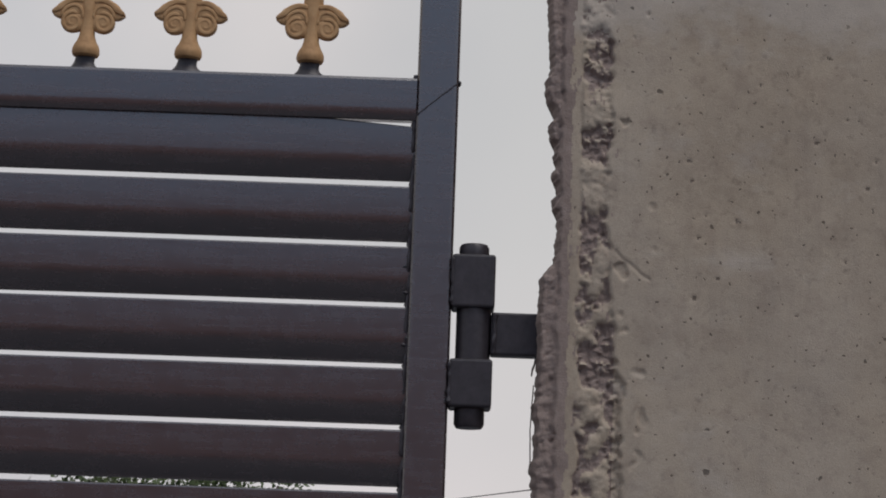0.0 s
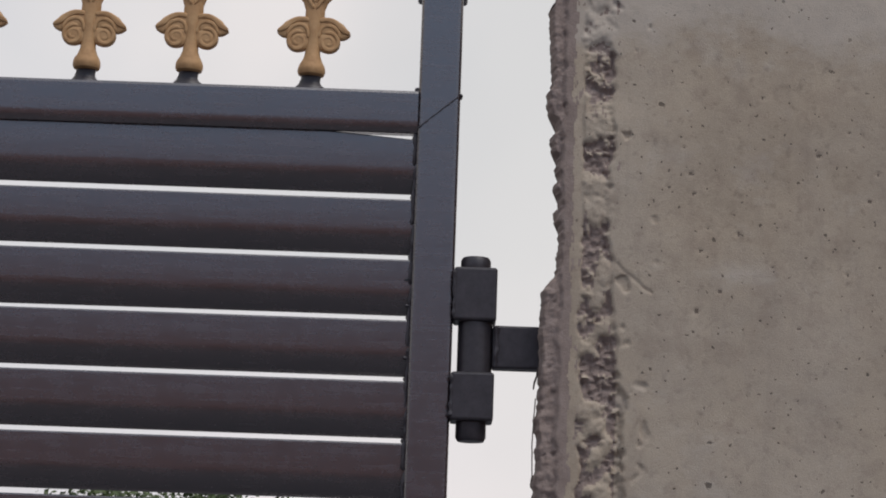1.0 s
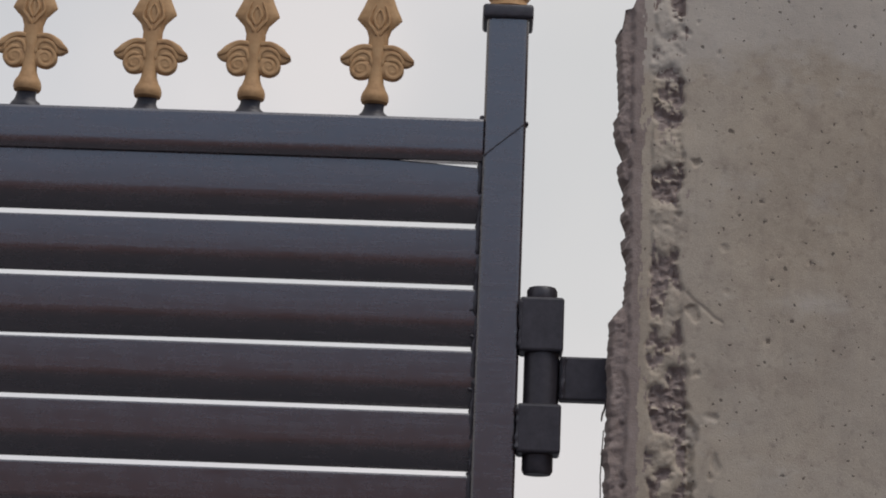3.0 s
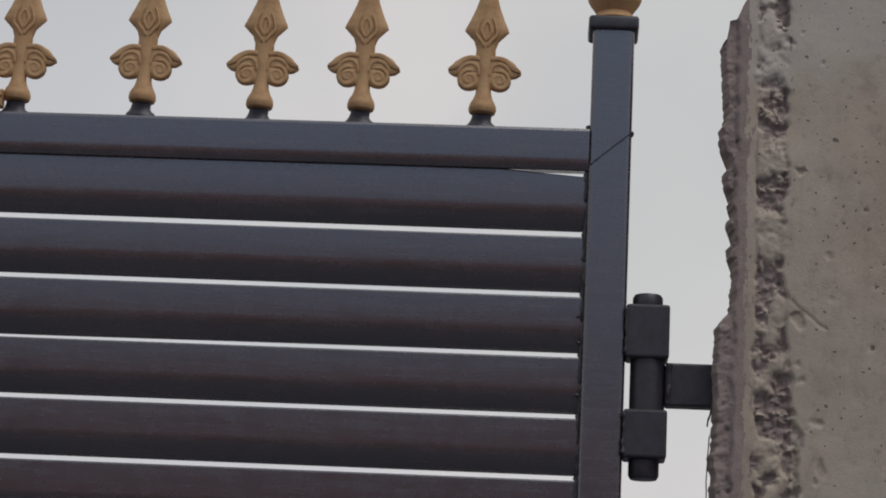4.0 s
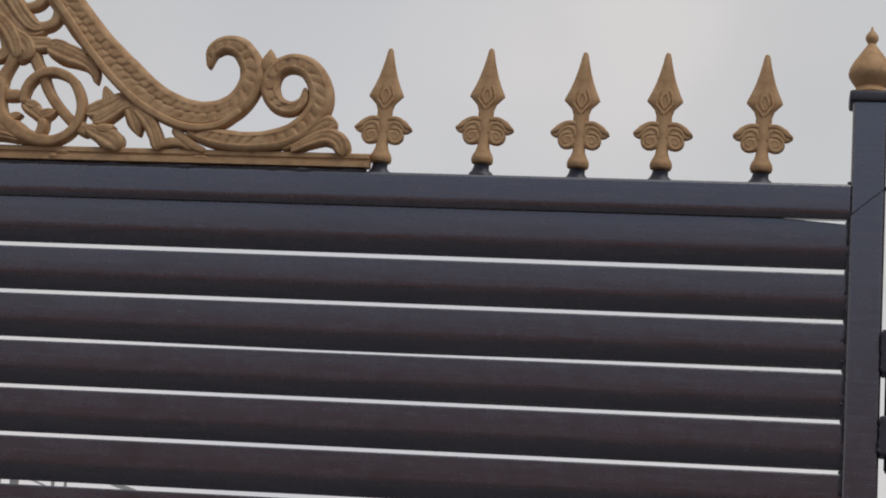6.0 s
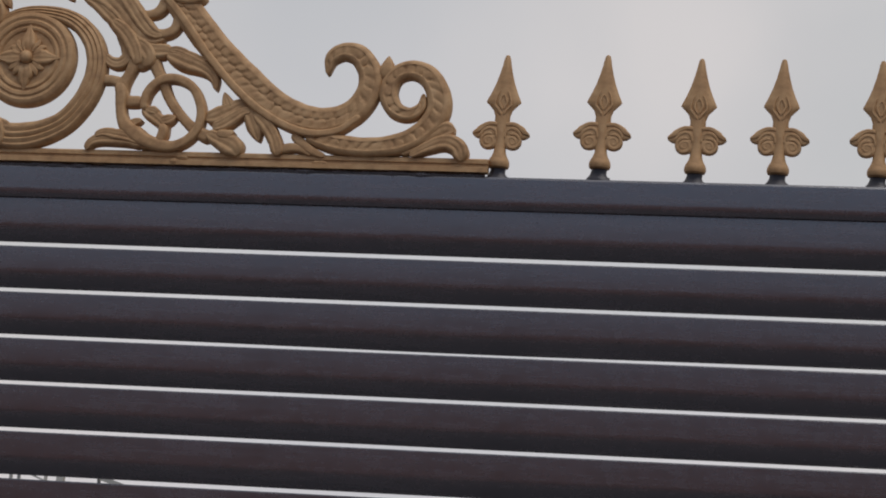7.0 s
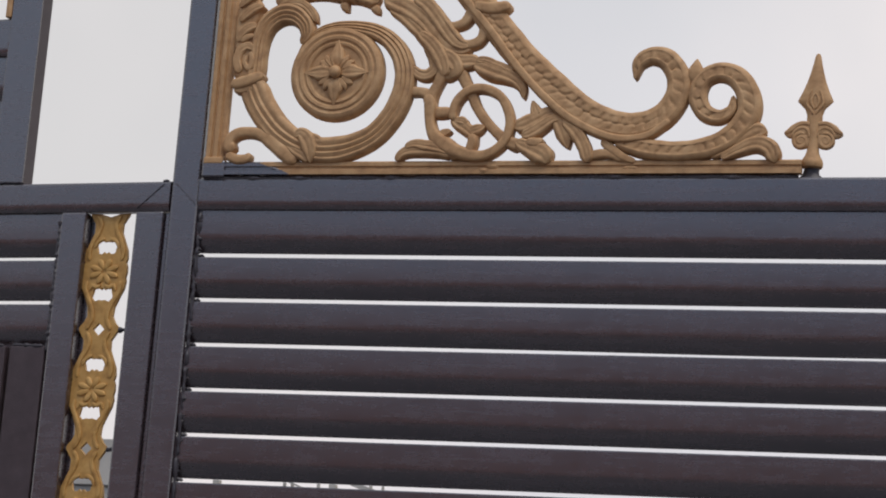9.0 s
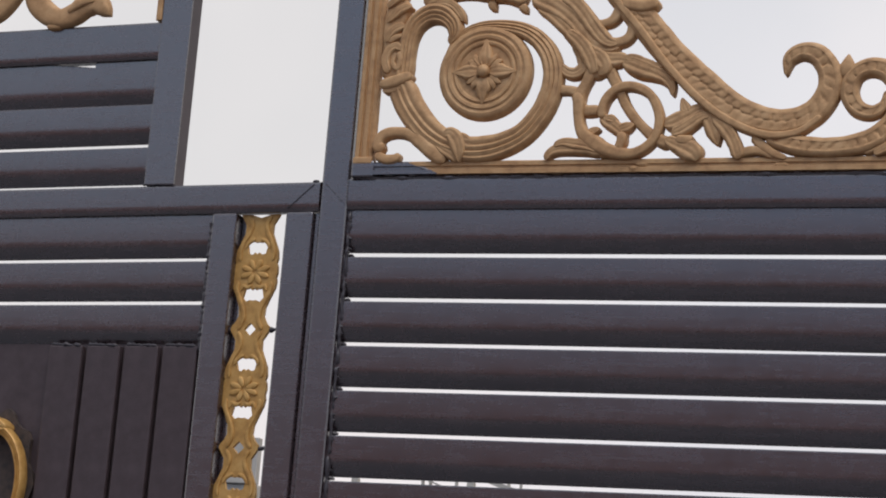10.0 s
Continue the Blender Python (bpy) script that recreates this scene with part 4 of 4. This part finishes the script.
def make_pillar():
    pillar = thing("concrete_pillar", "grey-brown cast concrete gate pillar with a broken honeycombed corner", "pillar")
    x_far, z_top, step = 0.860, 2.760, 0.0022
    zs = list(np.arange(0.0, 1.88, 0.04)) + list(np.arange(1.88, z_top, step)) + [z_top]
    fin = [k / 12 for k in range(13)]
    rest = list(np.arange(0.2000, 0.3300, 0.0020)) + list(np.arange(0.3300, 0.66, 0.0026)) + list(np.arange(0.66, x_far, 0.006)) + [x_far]
    verts, faces, mats = [], [], []
    n = len(fin) + len(rest)
    for z in zs:
        e = pillar_edge(z)
        inner = max(0.1985, e + 0.004)
        patch = noise.noise(Vector((2.0, 0.0, z * 8.5))) + 0.12
        wide = 0.268 + 0.022 * smooth_step(2.3, 2.05, z) + 0.014 * noise.noise(Vector((0, 2, z * 22))) + 0.005 * noise.noise(Vector((0, 2, z * 70)))
        left = 0.226 + 0.007 * noise.noise(Vector((0, 1, z * 20))) + 0.003 * noise.noise(Vector((0, 1, z * 80)))
        ledge = 0.197 + 0.006 * noise.noise(Vector((4, 1, z * 22))) + 0.004 * noise.noise(Vector((4, 1, z * 70)))
        for x in [e + (inner - e) * k for k in fin] + [max(x, inner + 0.0004) for x in rest]:
            v = Vector((x, 0.0, z))
            rough = 1 - smooth_step(ledge, ledge + 0.006, x)
            y = -0.052 + 0.0012 * noise.fractal(v * 9, 1.0, 2.0, 4)
            y += rough * (0.010 + 0.0050 * noise.noise(Vector((x * 45, 0.0, z * 21))) + 0.0022 * noise.noise(v * 90) + 0.0016 * noise.noise(v * 240) + 0.0050 * smooth_step(0.35, 0.62, noise.noise(Vector((x * 70, 4.0, z * 60)))))
            y += 0.030 * max(0.0, 1 - (x - e) / 0.007) ** 2
            y += 0.004 * (1 - smooth_step(left, left + 0.004, x)) * (1 - rough)
            band = smooth_step(left, left + 0.004, x) * (1 - smooth_step(wide - 0.004, wide + 0.004, x))
            if band > 0:
                lumps = noise.voronoi(Vector((x * 78 + 0.8 * noise.noise(v * 110), 1.0, z * 66)))[0][0]
                cluster = noise.noise(Vector((x * 17, 8.0, z * 17))) + 0.55 * noise.noise(Vector((x * 48, 1.0, z * 42))) + 0.45 * patch - 0.12 * smooth_step(2.42, 2.6, z)
                void = smooth_step(-0.34, 0.34, cluster)
                y += band * (0.0006 + 0.0014 * noise.noise(Vector((x * 60, 9.0, z * 52))) + void * (0.0098 - 0.0094 * max(0.0, 1 - 1.7 * lumps)) + (0.45 + void) * (0.0020 * noise.noise(v * 130) + 0.0019 * noise.noise(v * 290)))
            elif wide <= x < 0.345:
                c = noise.noise(Vector((x * 40, 6.0, z * 34))) + 0.5 * noise.noise(Vector((x * 90, 7.0, z * 80)))
                y += 0.0040 * smooth_step(0.30 + 0.3 * smooth_step(2.2, 2.4, z), 0.75, c) * (1 - smooth_step(0.30, 0.345, x))
                off = (x - 0.272) * 0.83 + (z - 2.306)
                if x < 0.325 and z < 2.32:
                    y += 0.0022 * math.exp(-(((off + 0.004 * noise.noise(v * 60)) / 0.0022) ** 2)) * (z > 2.255)
            for px, pz, pr in PITS:
                if abs(x - px) < 2 * pr and abs(z - pz) < 2 * pr:
                    y += 0.0016 * math.exp(-(((x - px) ** 2 + (z - pz) ** 2) / (pr * 0.75) ** 2))
            verts.append((x, y, min(z, broken_top(x))))
    rows = len(zs)
    for r in range(rows - 1):
        for c in range(n - 1):
            a = r * n + c
            faces.append((a, a + 1, a + n + 1, a + n))
            stain = noise.noise(Vector((c * 0.22, 3.0, zs[r] * 40))) + 0.6 * noise.noise(Vector((c * 0.5, 6.0, zs[r] * 110)))
            vx, vz = verts[r * n + c][0] + 0.0010, zs[r] + 0.001
            # a dark disc painted into each pit, as the shallow dents shade too little
            if any((vx - px) ** 2 + (vz - pz) ** 2 < (0.62 * pr * (1 + 0.35 * noise.noise(Vector((vx * 300, 0, vz * 300))))) ** 2 for px, pz, pr in PITS):
                mats.append(2)
                continue
            # sunken faces of the honeycomb band take the darker brown, by depth
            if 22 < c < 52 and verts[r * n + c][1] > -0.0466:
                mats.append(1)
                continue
            mats.append(1 if (22 < c < 52 and stain > 0.62) or c < 20 + 3 * noise.noise(Vector((5.0, c * 0.3, zs[r] * 30))) + 2 * noise.noise(Vector((2.0, c * 0.5, zs[r] * 90))) else 0)
    back = 0.42
    base = len(verts)
    for z in zs:
        verts.append((0.255, back, z))
    far = len(verts)
    for z in zs:
        verts.append((x_far, back, z))
    for r in range(rows - 1):
        faces.append((r * n, (r + 1) * n, base + r + 1, base + r))
        faces.append((r * n + n - 1, far + r, far + r + 1, (r + 1) * n + n - 1))
        faces.append((base + r, base + r + 1, far + r + 1, far + r))
        mats += [1, 0, 0]
    lid = len(verts)
    for c in range(n):
        verts.append((0.255 + (x_far - 0.255) * c / (n - 1), back, 2.752))
    for c in range(n - 1):
        a = (rows - 1) * n + c
        faces.append((a, a + 1, lid + c + 1, lid + c))
        mats.append(0)
    me = bpy.data.meshes.new("shaft")
    me.from_pydata(verts, [], faces)
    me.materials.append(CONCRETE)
    me.materials.append(MORTAR_AND_VOIDS)
    me.materials.append(PIT_SHADE)
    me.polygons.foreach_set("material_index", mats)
    me.shade_smooth()
    me.set_sharp_from_angle(angle=radians(60))
    ob = new("shaft", me)
    ob.parent = pillar
    for x in (0.274, 0.308, 0.55):
        bm = bmesh.new()
        lathe(bm, x, 0.02, [(0.0055 + 0.0006 * (k % 2), 2.70 + 0.010 * k) for k in range(45)], 10)
        part("rebar", bm, STEEL, pillar, "rusty starter bar standing out of the top")
    return pillar


make_pillar()
wire = thing("binding_wire", "thin dark wire ends hanging by the pillar edge", "wire")
bm = bmesh.new()
bead(bm, (0.176, -0.020, 2.166), (0.1685, -0.022, 2.132), 0.0018, 2, 0.2)
bead(bm, (0.1720, -0.020, 2.12), (0.1690, -0.022, 2.06), 0.0008, 7, 0.2)
bead(bm, (0.1690, -0.022, 2.06), (0.1705, -0.022, 2.00), 0.0008, 8, 0.2)
part("wire_end", bm, STEEL, wire)

# ---- The narrow leaf with the wicket, turned a little on the meeting line ----
side = thing("wicket_leaf", "charcoal steel gate leaf with boards, slats and pierced gold strip", "gate", pose(STILE_L - 0.0002, 0, 0, 0, 0, -3.37))
L_END = -1.20
part("top_rail", rail_mesh(L_END, -0.002, 2.4870, 2.5460), PAINT, side, smooth=20)
part("meeting_stile", slab(-0.0710, -0.0120, 0.001, DEPTH, LOW, 2.4870, 0.004), PAINT, side)
part("meeting_strip", slab(-0.0110, -0.0015, 0.010, DEPTH, LOW, 2.4860, 0.002), PAINT, side)
part("inner_stile", slab(-0.2325, -0.1785, 0.000, DEPTH, LOW, 2.4868, 0.004), PAINT, side)
part("stile_flange", slab(-0.1785, -0.1690, 0.026, DEPTH, LOW, 2.4866, 0.002), PAINT, side)
part("end_stile", slab(L_END - 0.06, L_END, 0, DEPTH, LOW, 3.20, 0.004), PAINT, side)
part("bottom_rail", slab(L_END, -0.0120, 0.002, DEPTH, LOW - 0.06, LOW, 0.004), PAINT, side)
for z0, z1 in ((2.4022, 2.4872), (2.3158, 2.3932), (2.2290, 2.3063)):
    part("slat", slat_mesh(L_END, -0.2325, z0, z1), PAINT, side, smooth=12)
part("back_plate", slab(L_END, -0.2325, 0.022, 0.026, LOW, 2.2300), DULL_PAINT, side)
board = part("board", slab(-0.0383, 0.0383, 0.004, 0.020, LOW, 2.2230, 0.003), DULL_PAINT, side)
for n, u in enumerate((-0.2770, -0.3642, -0.4514, -0.5386)):
    m = Matrix.Translation((u, 0, 0))
    if n == 0:
        board.matrix_basis = m
    else:
        again(board, m)
for k in range(4):
    u = -0.2770 - 0.0872 * k
    part("weld_seam", bead(bmesh.new(), (u - 0.036, 0.008, 2.2255), (u + 0.034, 0.006, 2.2235), 0.0050, k + 60), WELD, side, smooth=40)
part("weld_seam", bead(bmesh.new(), (-0.2337, 0.004, 2.470), (-0.2343, 0.004, 2.215), 0.0055, 70), WELD, side, smooth=40)
part("weld_seam", bead(bmesh.new(), (-0.070, 0.0004, 2.492), (-0.014, 0.0004, 2.541), 0.0014, 90, 0.3), WELD, side, smooth=40)
part("weld_seam", bead(bmesh.new(), (-0.020, 0.004, 2.547), (-0.006, 0.004, 2.547), 0.0035, 91), WELD, side, smooth=40)


def pierced_strip(parent):
    """The gold strip: a cast plate with a wavy outline and crown-shaped and diamond openings."""
    U, TOP, PERIOD, Y = -0.1332, 2.4865, 0.2294, 0.016
    half = [(0.0, 0.0420), (0.006, 0.0390), (0.020, 0.0300), (0.038, 0.0295), (0.055, 0.0370), (0.072, 0.0445), (0.088, 0.0465), (0.097, 0.0440), (0.104, 0.0470), (0.116, 0.0480), (0.126, 0.0455), (0.134, 0.0475), (0.148, 0.0450), (0.165, 0.0370), (0.185, 0.0285), (0.202, 0.0270), (0.214, 0.0330), (0.222, 0.0410), (0.229, 0.0425)]
    outline = []
    depth = 0.0
    for rep in range(10):
        for d, w in half:
            z = TOP - rep * PERIOD - d
            if rep and d < 0.038:
                w = 0.0425 - (d / 0.020) * 0.0135 if d < 0.020 else 0.0290
            if z < LOW + 0.02:
                break
            if not outline or z < outline[-1][1] - 0.003:
                outline.append((w, z))
    strip = new("pierced_strip")
    strip.parent = parent
    crown = [(-0.021, 0.006), (-0.014, 0.013), (-0.006, 0.010), (0.0, 0.011), (0.006, 0.010), (0.014, 0.013), (0.021, 0.006), (0.017, -0.010), (0.009, -0.012), (0.004, -0.008), (0.0, -0.012), (-0.004, -0.008), (-0.009, -0.012), (-0.017, -0.010)]
    bm = bmesh.new()

    def ring(points):
        vs = [bm.verts.new((U + u, Y, z)) for u, z in points]
        return [bm.edges.new((vs[i], vs[(i + 1) % len(vs)])) for i in range(len(vs))]

    edges = ring([(w, z) for w, z in outline] + [(-w, z) for w, z in outline[::-1]] + [(-0.018, TOP - 0.001), (0.002, TOP - 0.007), (0.022, TOP - 0.001)])
    for rep in range(10):
        z = TOP - rep * PERIOD
        for dz, flip in ((0.0670, 1), (0.1590, -1)):
            if z - dz > LOW + 0.06:
                edges += ring([(1.10 * u, z - dz + 1.12 * flip * v) for u, v in crown])
        if z - 0.2280 > LOW + 0.06:
            edges += ring([(0.0, z - 0.2150), (0.0125, z - 0.2280), (0.0, z - 0.2410), (-0.0125, z - 0.2280)])
    bmesh.ops.triangle_fill(bm, use_beauty=True, use_dissolve=False, edges=edges)
    top = bmesh.ops.extrude_face_region(bm, geom=list(bm.faces))
    bmesh.ops.translate(bm, vec=(0, 0.007, 0), verts=[g for g in top["geom"] if isinstance(g, bmesh.types.BMVert)])
    part("plate", bm, OCHRE, strip)
    # raised ribbons and the little flowers
    for rep in range(10):
        z = TOP - rep * PERIOD
        if z - PERIOD < LOW + 0.02:
            break
        bm = bmesh.new()
        for s in (-1, 1):
            cast_band(bm, [(U + s * w * k, z - d, 0.008) for d, w, k in ((0.004, 0.040, 0.62), (0.020, 0.030, 0.55), (0.038, 0.029, 0.70), (0.055, 0.037, 0.82), (0.075, 0.044, 0.84), (0.092, 0.045, 0.78))], "plain", Y, 0.003, 0.24, 0.004, 6)
            cast_band(bm, [(U + s * w * k, z - d, 0.008) for d, w, k in ((0.134, 0.046, 0.78), (0.150, 0.044, 0.84), (0.168, 0.035, 0.82), (0.190, 0.028, 0.66), (0.210, 0.028, 0.60), (0.228, 0.042, 0.62))], "plain", Y, 0.003, 0.24, 0.004, 6)
            cast_band(bm, [(U + s * u, z - d, 0.007) for u, d in ((0.006, 0.050), (0.013, 0.052), (0.022, 0.058), (0.026, 0.068))], "plain", Y, 0.003, 0.24, 0.004, 6)
            cast_band(bm, [(U + s * u, z - d, 0.007) for u, d in ((0.004, 0.141), (0.014, 0.146), (0.023, 0.142), (0.028, 0.152))], "plain", Y, 0.003, 0.24, 0.004, 6)
        part("ribbon", bm, OCHRE, strip, smooth=45)
        bm = bmesh.new()
        for k in range(8):
            a = math.pi / 4 * (k + 0.5)
            cast_band(bm, [(U + r * math.cos(a) * 1.25, z - 0.1150 + r * math.sin(a), w) for r, w in ((0.004, 0.006), (0.012, 0.0105), (0.020, 0.011), (0.026, 0.005))], "plain", Y, 0.003, 0.30, 0.003, 6)
        part("flower", bm, OCHRE, strip, smooth=45)
    for rep in range(9):
        z = TOP - 0.228 - rep * PERIOD
        for s in (-1, 1):
            part("weld_tab", bead(bmesh.new(), (U + s * 0.040, 0.020, z), (U + s * 0.056, 0.020, z), 0.006, rep), WELD, strip, smooth=45)
    return strip


pierced_strip(side)

# Upper panel of the narrow leaf, standing on its top rail.
UP_L, UP_R = -0.3968, -0.3286
part("upper_stile", slab(UP_L, UP_R, 0.000, 0.006, 2.5480, 3.20, 0.002), PAINT, side)
part("stile_web", slab(UP_L + 0.001, UP_R - 0.001, 0.006, DEPTH, 2.5480, 3.20), DULL_PAINT, side)
part("upper_rail", rail_mesh(L_END, UP_L, 2.8120, 2.8900), PAINT, side, smooth=20)
part("slat", slat_mesh(L_END, -0.548, 2.7195, 2.8122, lift=(-0.650, 0.0100)), PAINT, side, smooth=12)
part("slat_end", slat_mesh(-0.548, UP_L, 2.7195, 2.8122), PAINT, side, smooth=12)
for z0, z1 in ((2.6385, 2.7190), (2.5545, 2.6290)):
    part("slat", slat_mesh(L_END, UP_L, z0, z1), PAINT, side, smooth=12)
part("weld_seam", bead(bmesh.new(), (UP_L - 0.004, 0.002, 2.549), (UP_R, 0.002, 2.548), 0.0035, 31), WELD, side, smooth=40)
part("weld_seam", bead(bmesh.new(), (UP_L - 0.001, 0.009, 2.800), (UP_L - 0.001, 0.009, 2.560), 0.0032, 170), WELD, side, smooth=40)
UPPER = [
    ("tail_curl", "plain", [(-0.689, 3.007, 0.040), (-0.709, 2.980, 0.045), (-0.703, 2.950, 0.048), (-0.677, 2.924, 0.048), (-0.641, 2.908, 0.043), (-0.605, 2.917, 0.047), (-0.580, 2.935, 0.052), (-0.553, 2.936, 0.047), (-0.532, 2.920, 0.029), (-0.521, 2.909, 0.005)]),
    ("side_curl", "plain", [(-0.745, 3.004, 0.048), (-0.770, 2.966, 0.054), (-0.803, 2.936, 0.057), (-0.860, 2.919, 0.054), (-0.919, 2.927, 0.049)]),
    ("foot", "plain", [(-0.668, 2.894, 0.018), (-0.651, 2.893, 0.021), (-0.632, 2.892, 0.016)]),
    ("raised_leaf", "plain", [(-0.615, 2.918, 0.011), (-0.585, 2.936, 0.021), (-0.553, 2.940, 0.008)]),
]
crest_b = new("scroll_crest")
crest_b.parent = side
for name, style, points in UPPER:
    bm = bmesh.new()
    cast_band(bm, points, style, -0.012 if name == "raised_leaf" else -0.003, 0.012)
    part(name, bm, GOLD, crest_b, smooth=45)
bm = bmesh.new()
box(bm, -0.410, -0.3972, -0.002, 0.016, 2.892, 3.15, 0.002)
part("side_bar", bm, GOLD, crest_b)

# Pull handle on a dark scalloped plate.
handle = new("pull_handle")
handle.parent = side
bm = bmesh.new()
n = 40
HC = (-0.675, 1.944)
out = [(HC[0] + (0.085 + 0.008 * math.cos(9 * t)) * math.cos(t), HC[1] + (0.145 + 0.008 * math.cos(9 * t)) * math.sin(t)) for t in [2 * math.pi * i / n for i in range(n)]]
loft(bm, [[(u, y, z) for u, z in out] for y in (0.012, 0.022)])
part("back_rose", bm, STEEL, handle, "dark scalloped handle plate")
bm = bmesh.new()
loop = [(HC[0] + 0.074 * math.cos(t), HC[1] + 0.108 * math.sin(t), 0.019) for t in [math.pi * (0.5 - i / 8) for i in range(9)]]
cast_band(bm, loop, "rib", -0.010, 0.014, 0.9)
cast_band(bm, [(2 * HC[0] - u, z, w) for u, z, w in loop], "rib", -0.010, 0.014, 0.9)
part("grip", bm, OCHRE, handle, "gold-painted bowed grip", smooth=45)
bm = bmesh.new()
cast_band(bm, [(HC[0] - 0.03, HC[1] + 0.108, 0.018), (HC[0], HC[1] + 0.118, 0.026), (HC[0] + 0.032, HC[1] + 0.106, 0.018)], "leaf", -0.014, 0.03, 0.7)
part("mount", bm, OCHRE, handle, smooth=45)


# ---- Distance ----
def tree(x, y, height, spread, seed, label):
    t = thing("tree", label, "tree", Matrix.Translation((x, y, 0)), group="low trees behind the gate")
    rnd = random.Random(seed)
    bm = bmesh.new()
    trunk = height * 0.45
    loft(bm, [[((0.10 - 0.05 * k / 6) * math.cos(a) + 0.05 * math.sin(k), (0.10 - 0.05 * k / 6) * math.sin(a), trunk * k / 6) for a in [2 * math.pi * i / 9 for i in range(9)]] for k in range(7)])
    for k in range(6):
        a = rnd.uniform(0, 6.28)
        tip = Vector((spread * 0.5 * math.cos(a), spread * 0.5 * math.sin(a), height * rnd.uniform(0.65, 0.9)))
        bead(bm, (0, 0, trunk * rnd.uniform(0.6, 0.98)), tip, 0.035, k, 0.2, 0.2)
    part("trunk", bm, BARK, t)
    verts, faces = [], []
    for _ in range(210):
        a, r, h = rnd.uniform(0, 6.28), rnd.random() ** 0.5, rnd.random()
        c = Vector((spread * 0.5 * r * math.cos(a), spread * 0.5 * r * math.sin(a), height * (0.45 + 0.55 * h * (1 - 0.45 * r * r))))
        for _ in range(36):
            p = c + Vector((rnd.gauss(0, 0.14), rnd.gauss(0, 0.14), rnd.gauss(0, 0.10)))
            d = Vector((rnd.gauss(0, 1), rnd.gauss(0, 1), rnd.gauss(0, 0.7))).normalized()
            w = d.orthogonal().normalized() * rnd.uniform(0.018, 0.035)
            l = rnd.uniform(0.06, 0.12)
            i = len(verts)
            verts += [p, p + d * l * 0.5 + w, p + d * l, p + d * l * 0.5 - w]
            faces.append((i, i + 1, i + 2, i + 3))
    me = bpy.data.meshes.new("crown")
    me.from_pydata([tuple(v) for v in verts], [], faces)
    me.materials.append(LEAF)
    ob = new("crown", me)
    ob.parent = t
    return t


tree(-4.15, 25.0, 4.95, 1.9, 1, "low bushy green tree standing beyond the gate")
tree(-2.95, 25.4, 4.85, 1.9, 2, "low bushy green tree standing beyond the gate")
tree(-2.02, 26.0, 4.50, 0.7, 3, "small green tree beside a bushier one beyond the gate")


def unfinished_house():
    """A far flat-roofed concrete shell: slab edges, bare columns, roof rails and an outside stair."""
    h = thing("unfinished_house", "grey unfinished concrete house with bare roof columns and rails", "house", Matrix.Translation((-0.63, 0.0, -0.20)))
    part("wall", slab(-32.0, -20.45, 40.5, 50.0, 0.0, 6.60, 0.05), FAR_CONCRETE, h)
    part("wall", slab(-20.45, -13.0, 42.0, 50.0, 0.0, 5.00, 0.05), FAR_CONCRETE, h)
    part("parapet", slab(-32.0, -20.45, 40.4, 40.6, 6.60, 7.60, 0.02), FAR_CONCRETE, h)
    for z in (6.46, 6.74, 7.00):
        part("roof_rail", slab(-20.44, -19.2, 41.0, 41.05, z, z + (0.10 if z == 7.00 else 0.025)), FAR_CONCRETE, h)
    for x, w in ((-17.30, 0.06), (-17.12, 0.06), (-16.52, 0.06), (-16.20, 0.15), (-14.98 - 0.35, 0.06), (-18.9, 0.15), (-15.05, 0.05)):
        part("roof_column", slab(x - w / 2, x + w / 2, 42.2, 42.2 + w, 4.98, 7.02), FAR_CONCRETE, h)
    bm = bmesh.new()
    loft(bm, [[(x, 42.1 + y, z + dz) for y, dz in ((0, 0), (0.5, 0), (0.5, 0.10), (0, 0.10))] for x, z in ((-15.75, 7.00), (-13.6, 6.35))])
    part("stair_flight", bm, FAR_CONCRETE, h)
    bm = bmesh.new()
    loft(bm, [[(x, 42.1 + y, z + dz) for y, dz in ((0, 0), (0.05, 0), (0.05, 0.04), (0, 0.04))] for x, z in ((-17.2, 7.02), (-15.4, 6.35))])
    part("stair_rail", bm, FAR_CONCRETE, h)
    return h


unfinished_house()
cable = thing("strung_wire", "thin black wire strung from the pillar to the far house", "wire")
part("strand", bead(bmesh.new(), (0.262, 0.4215, 2.032), (-14.2, 42.01, 3.45), 0.0013, 1, 0.02, 0.4), WIRE, cable)
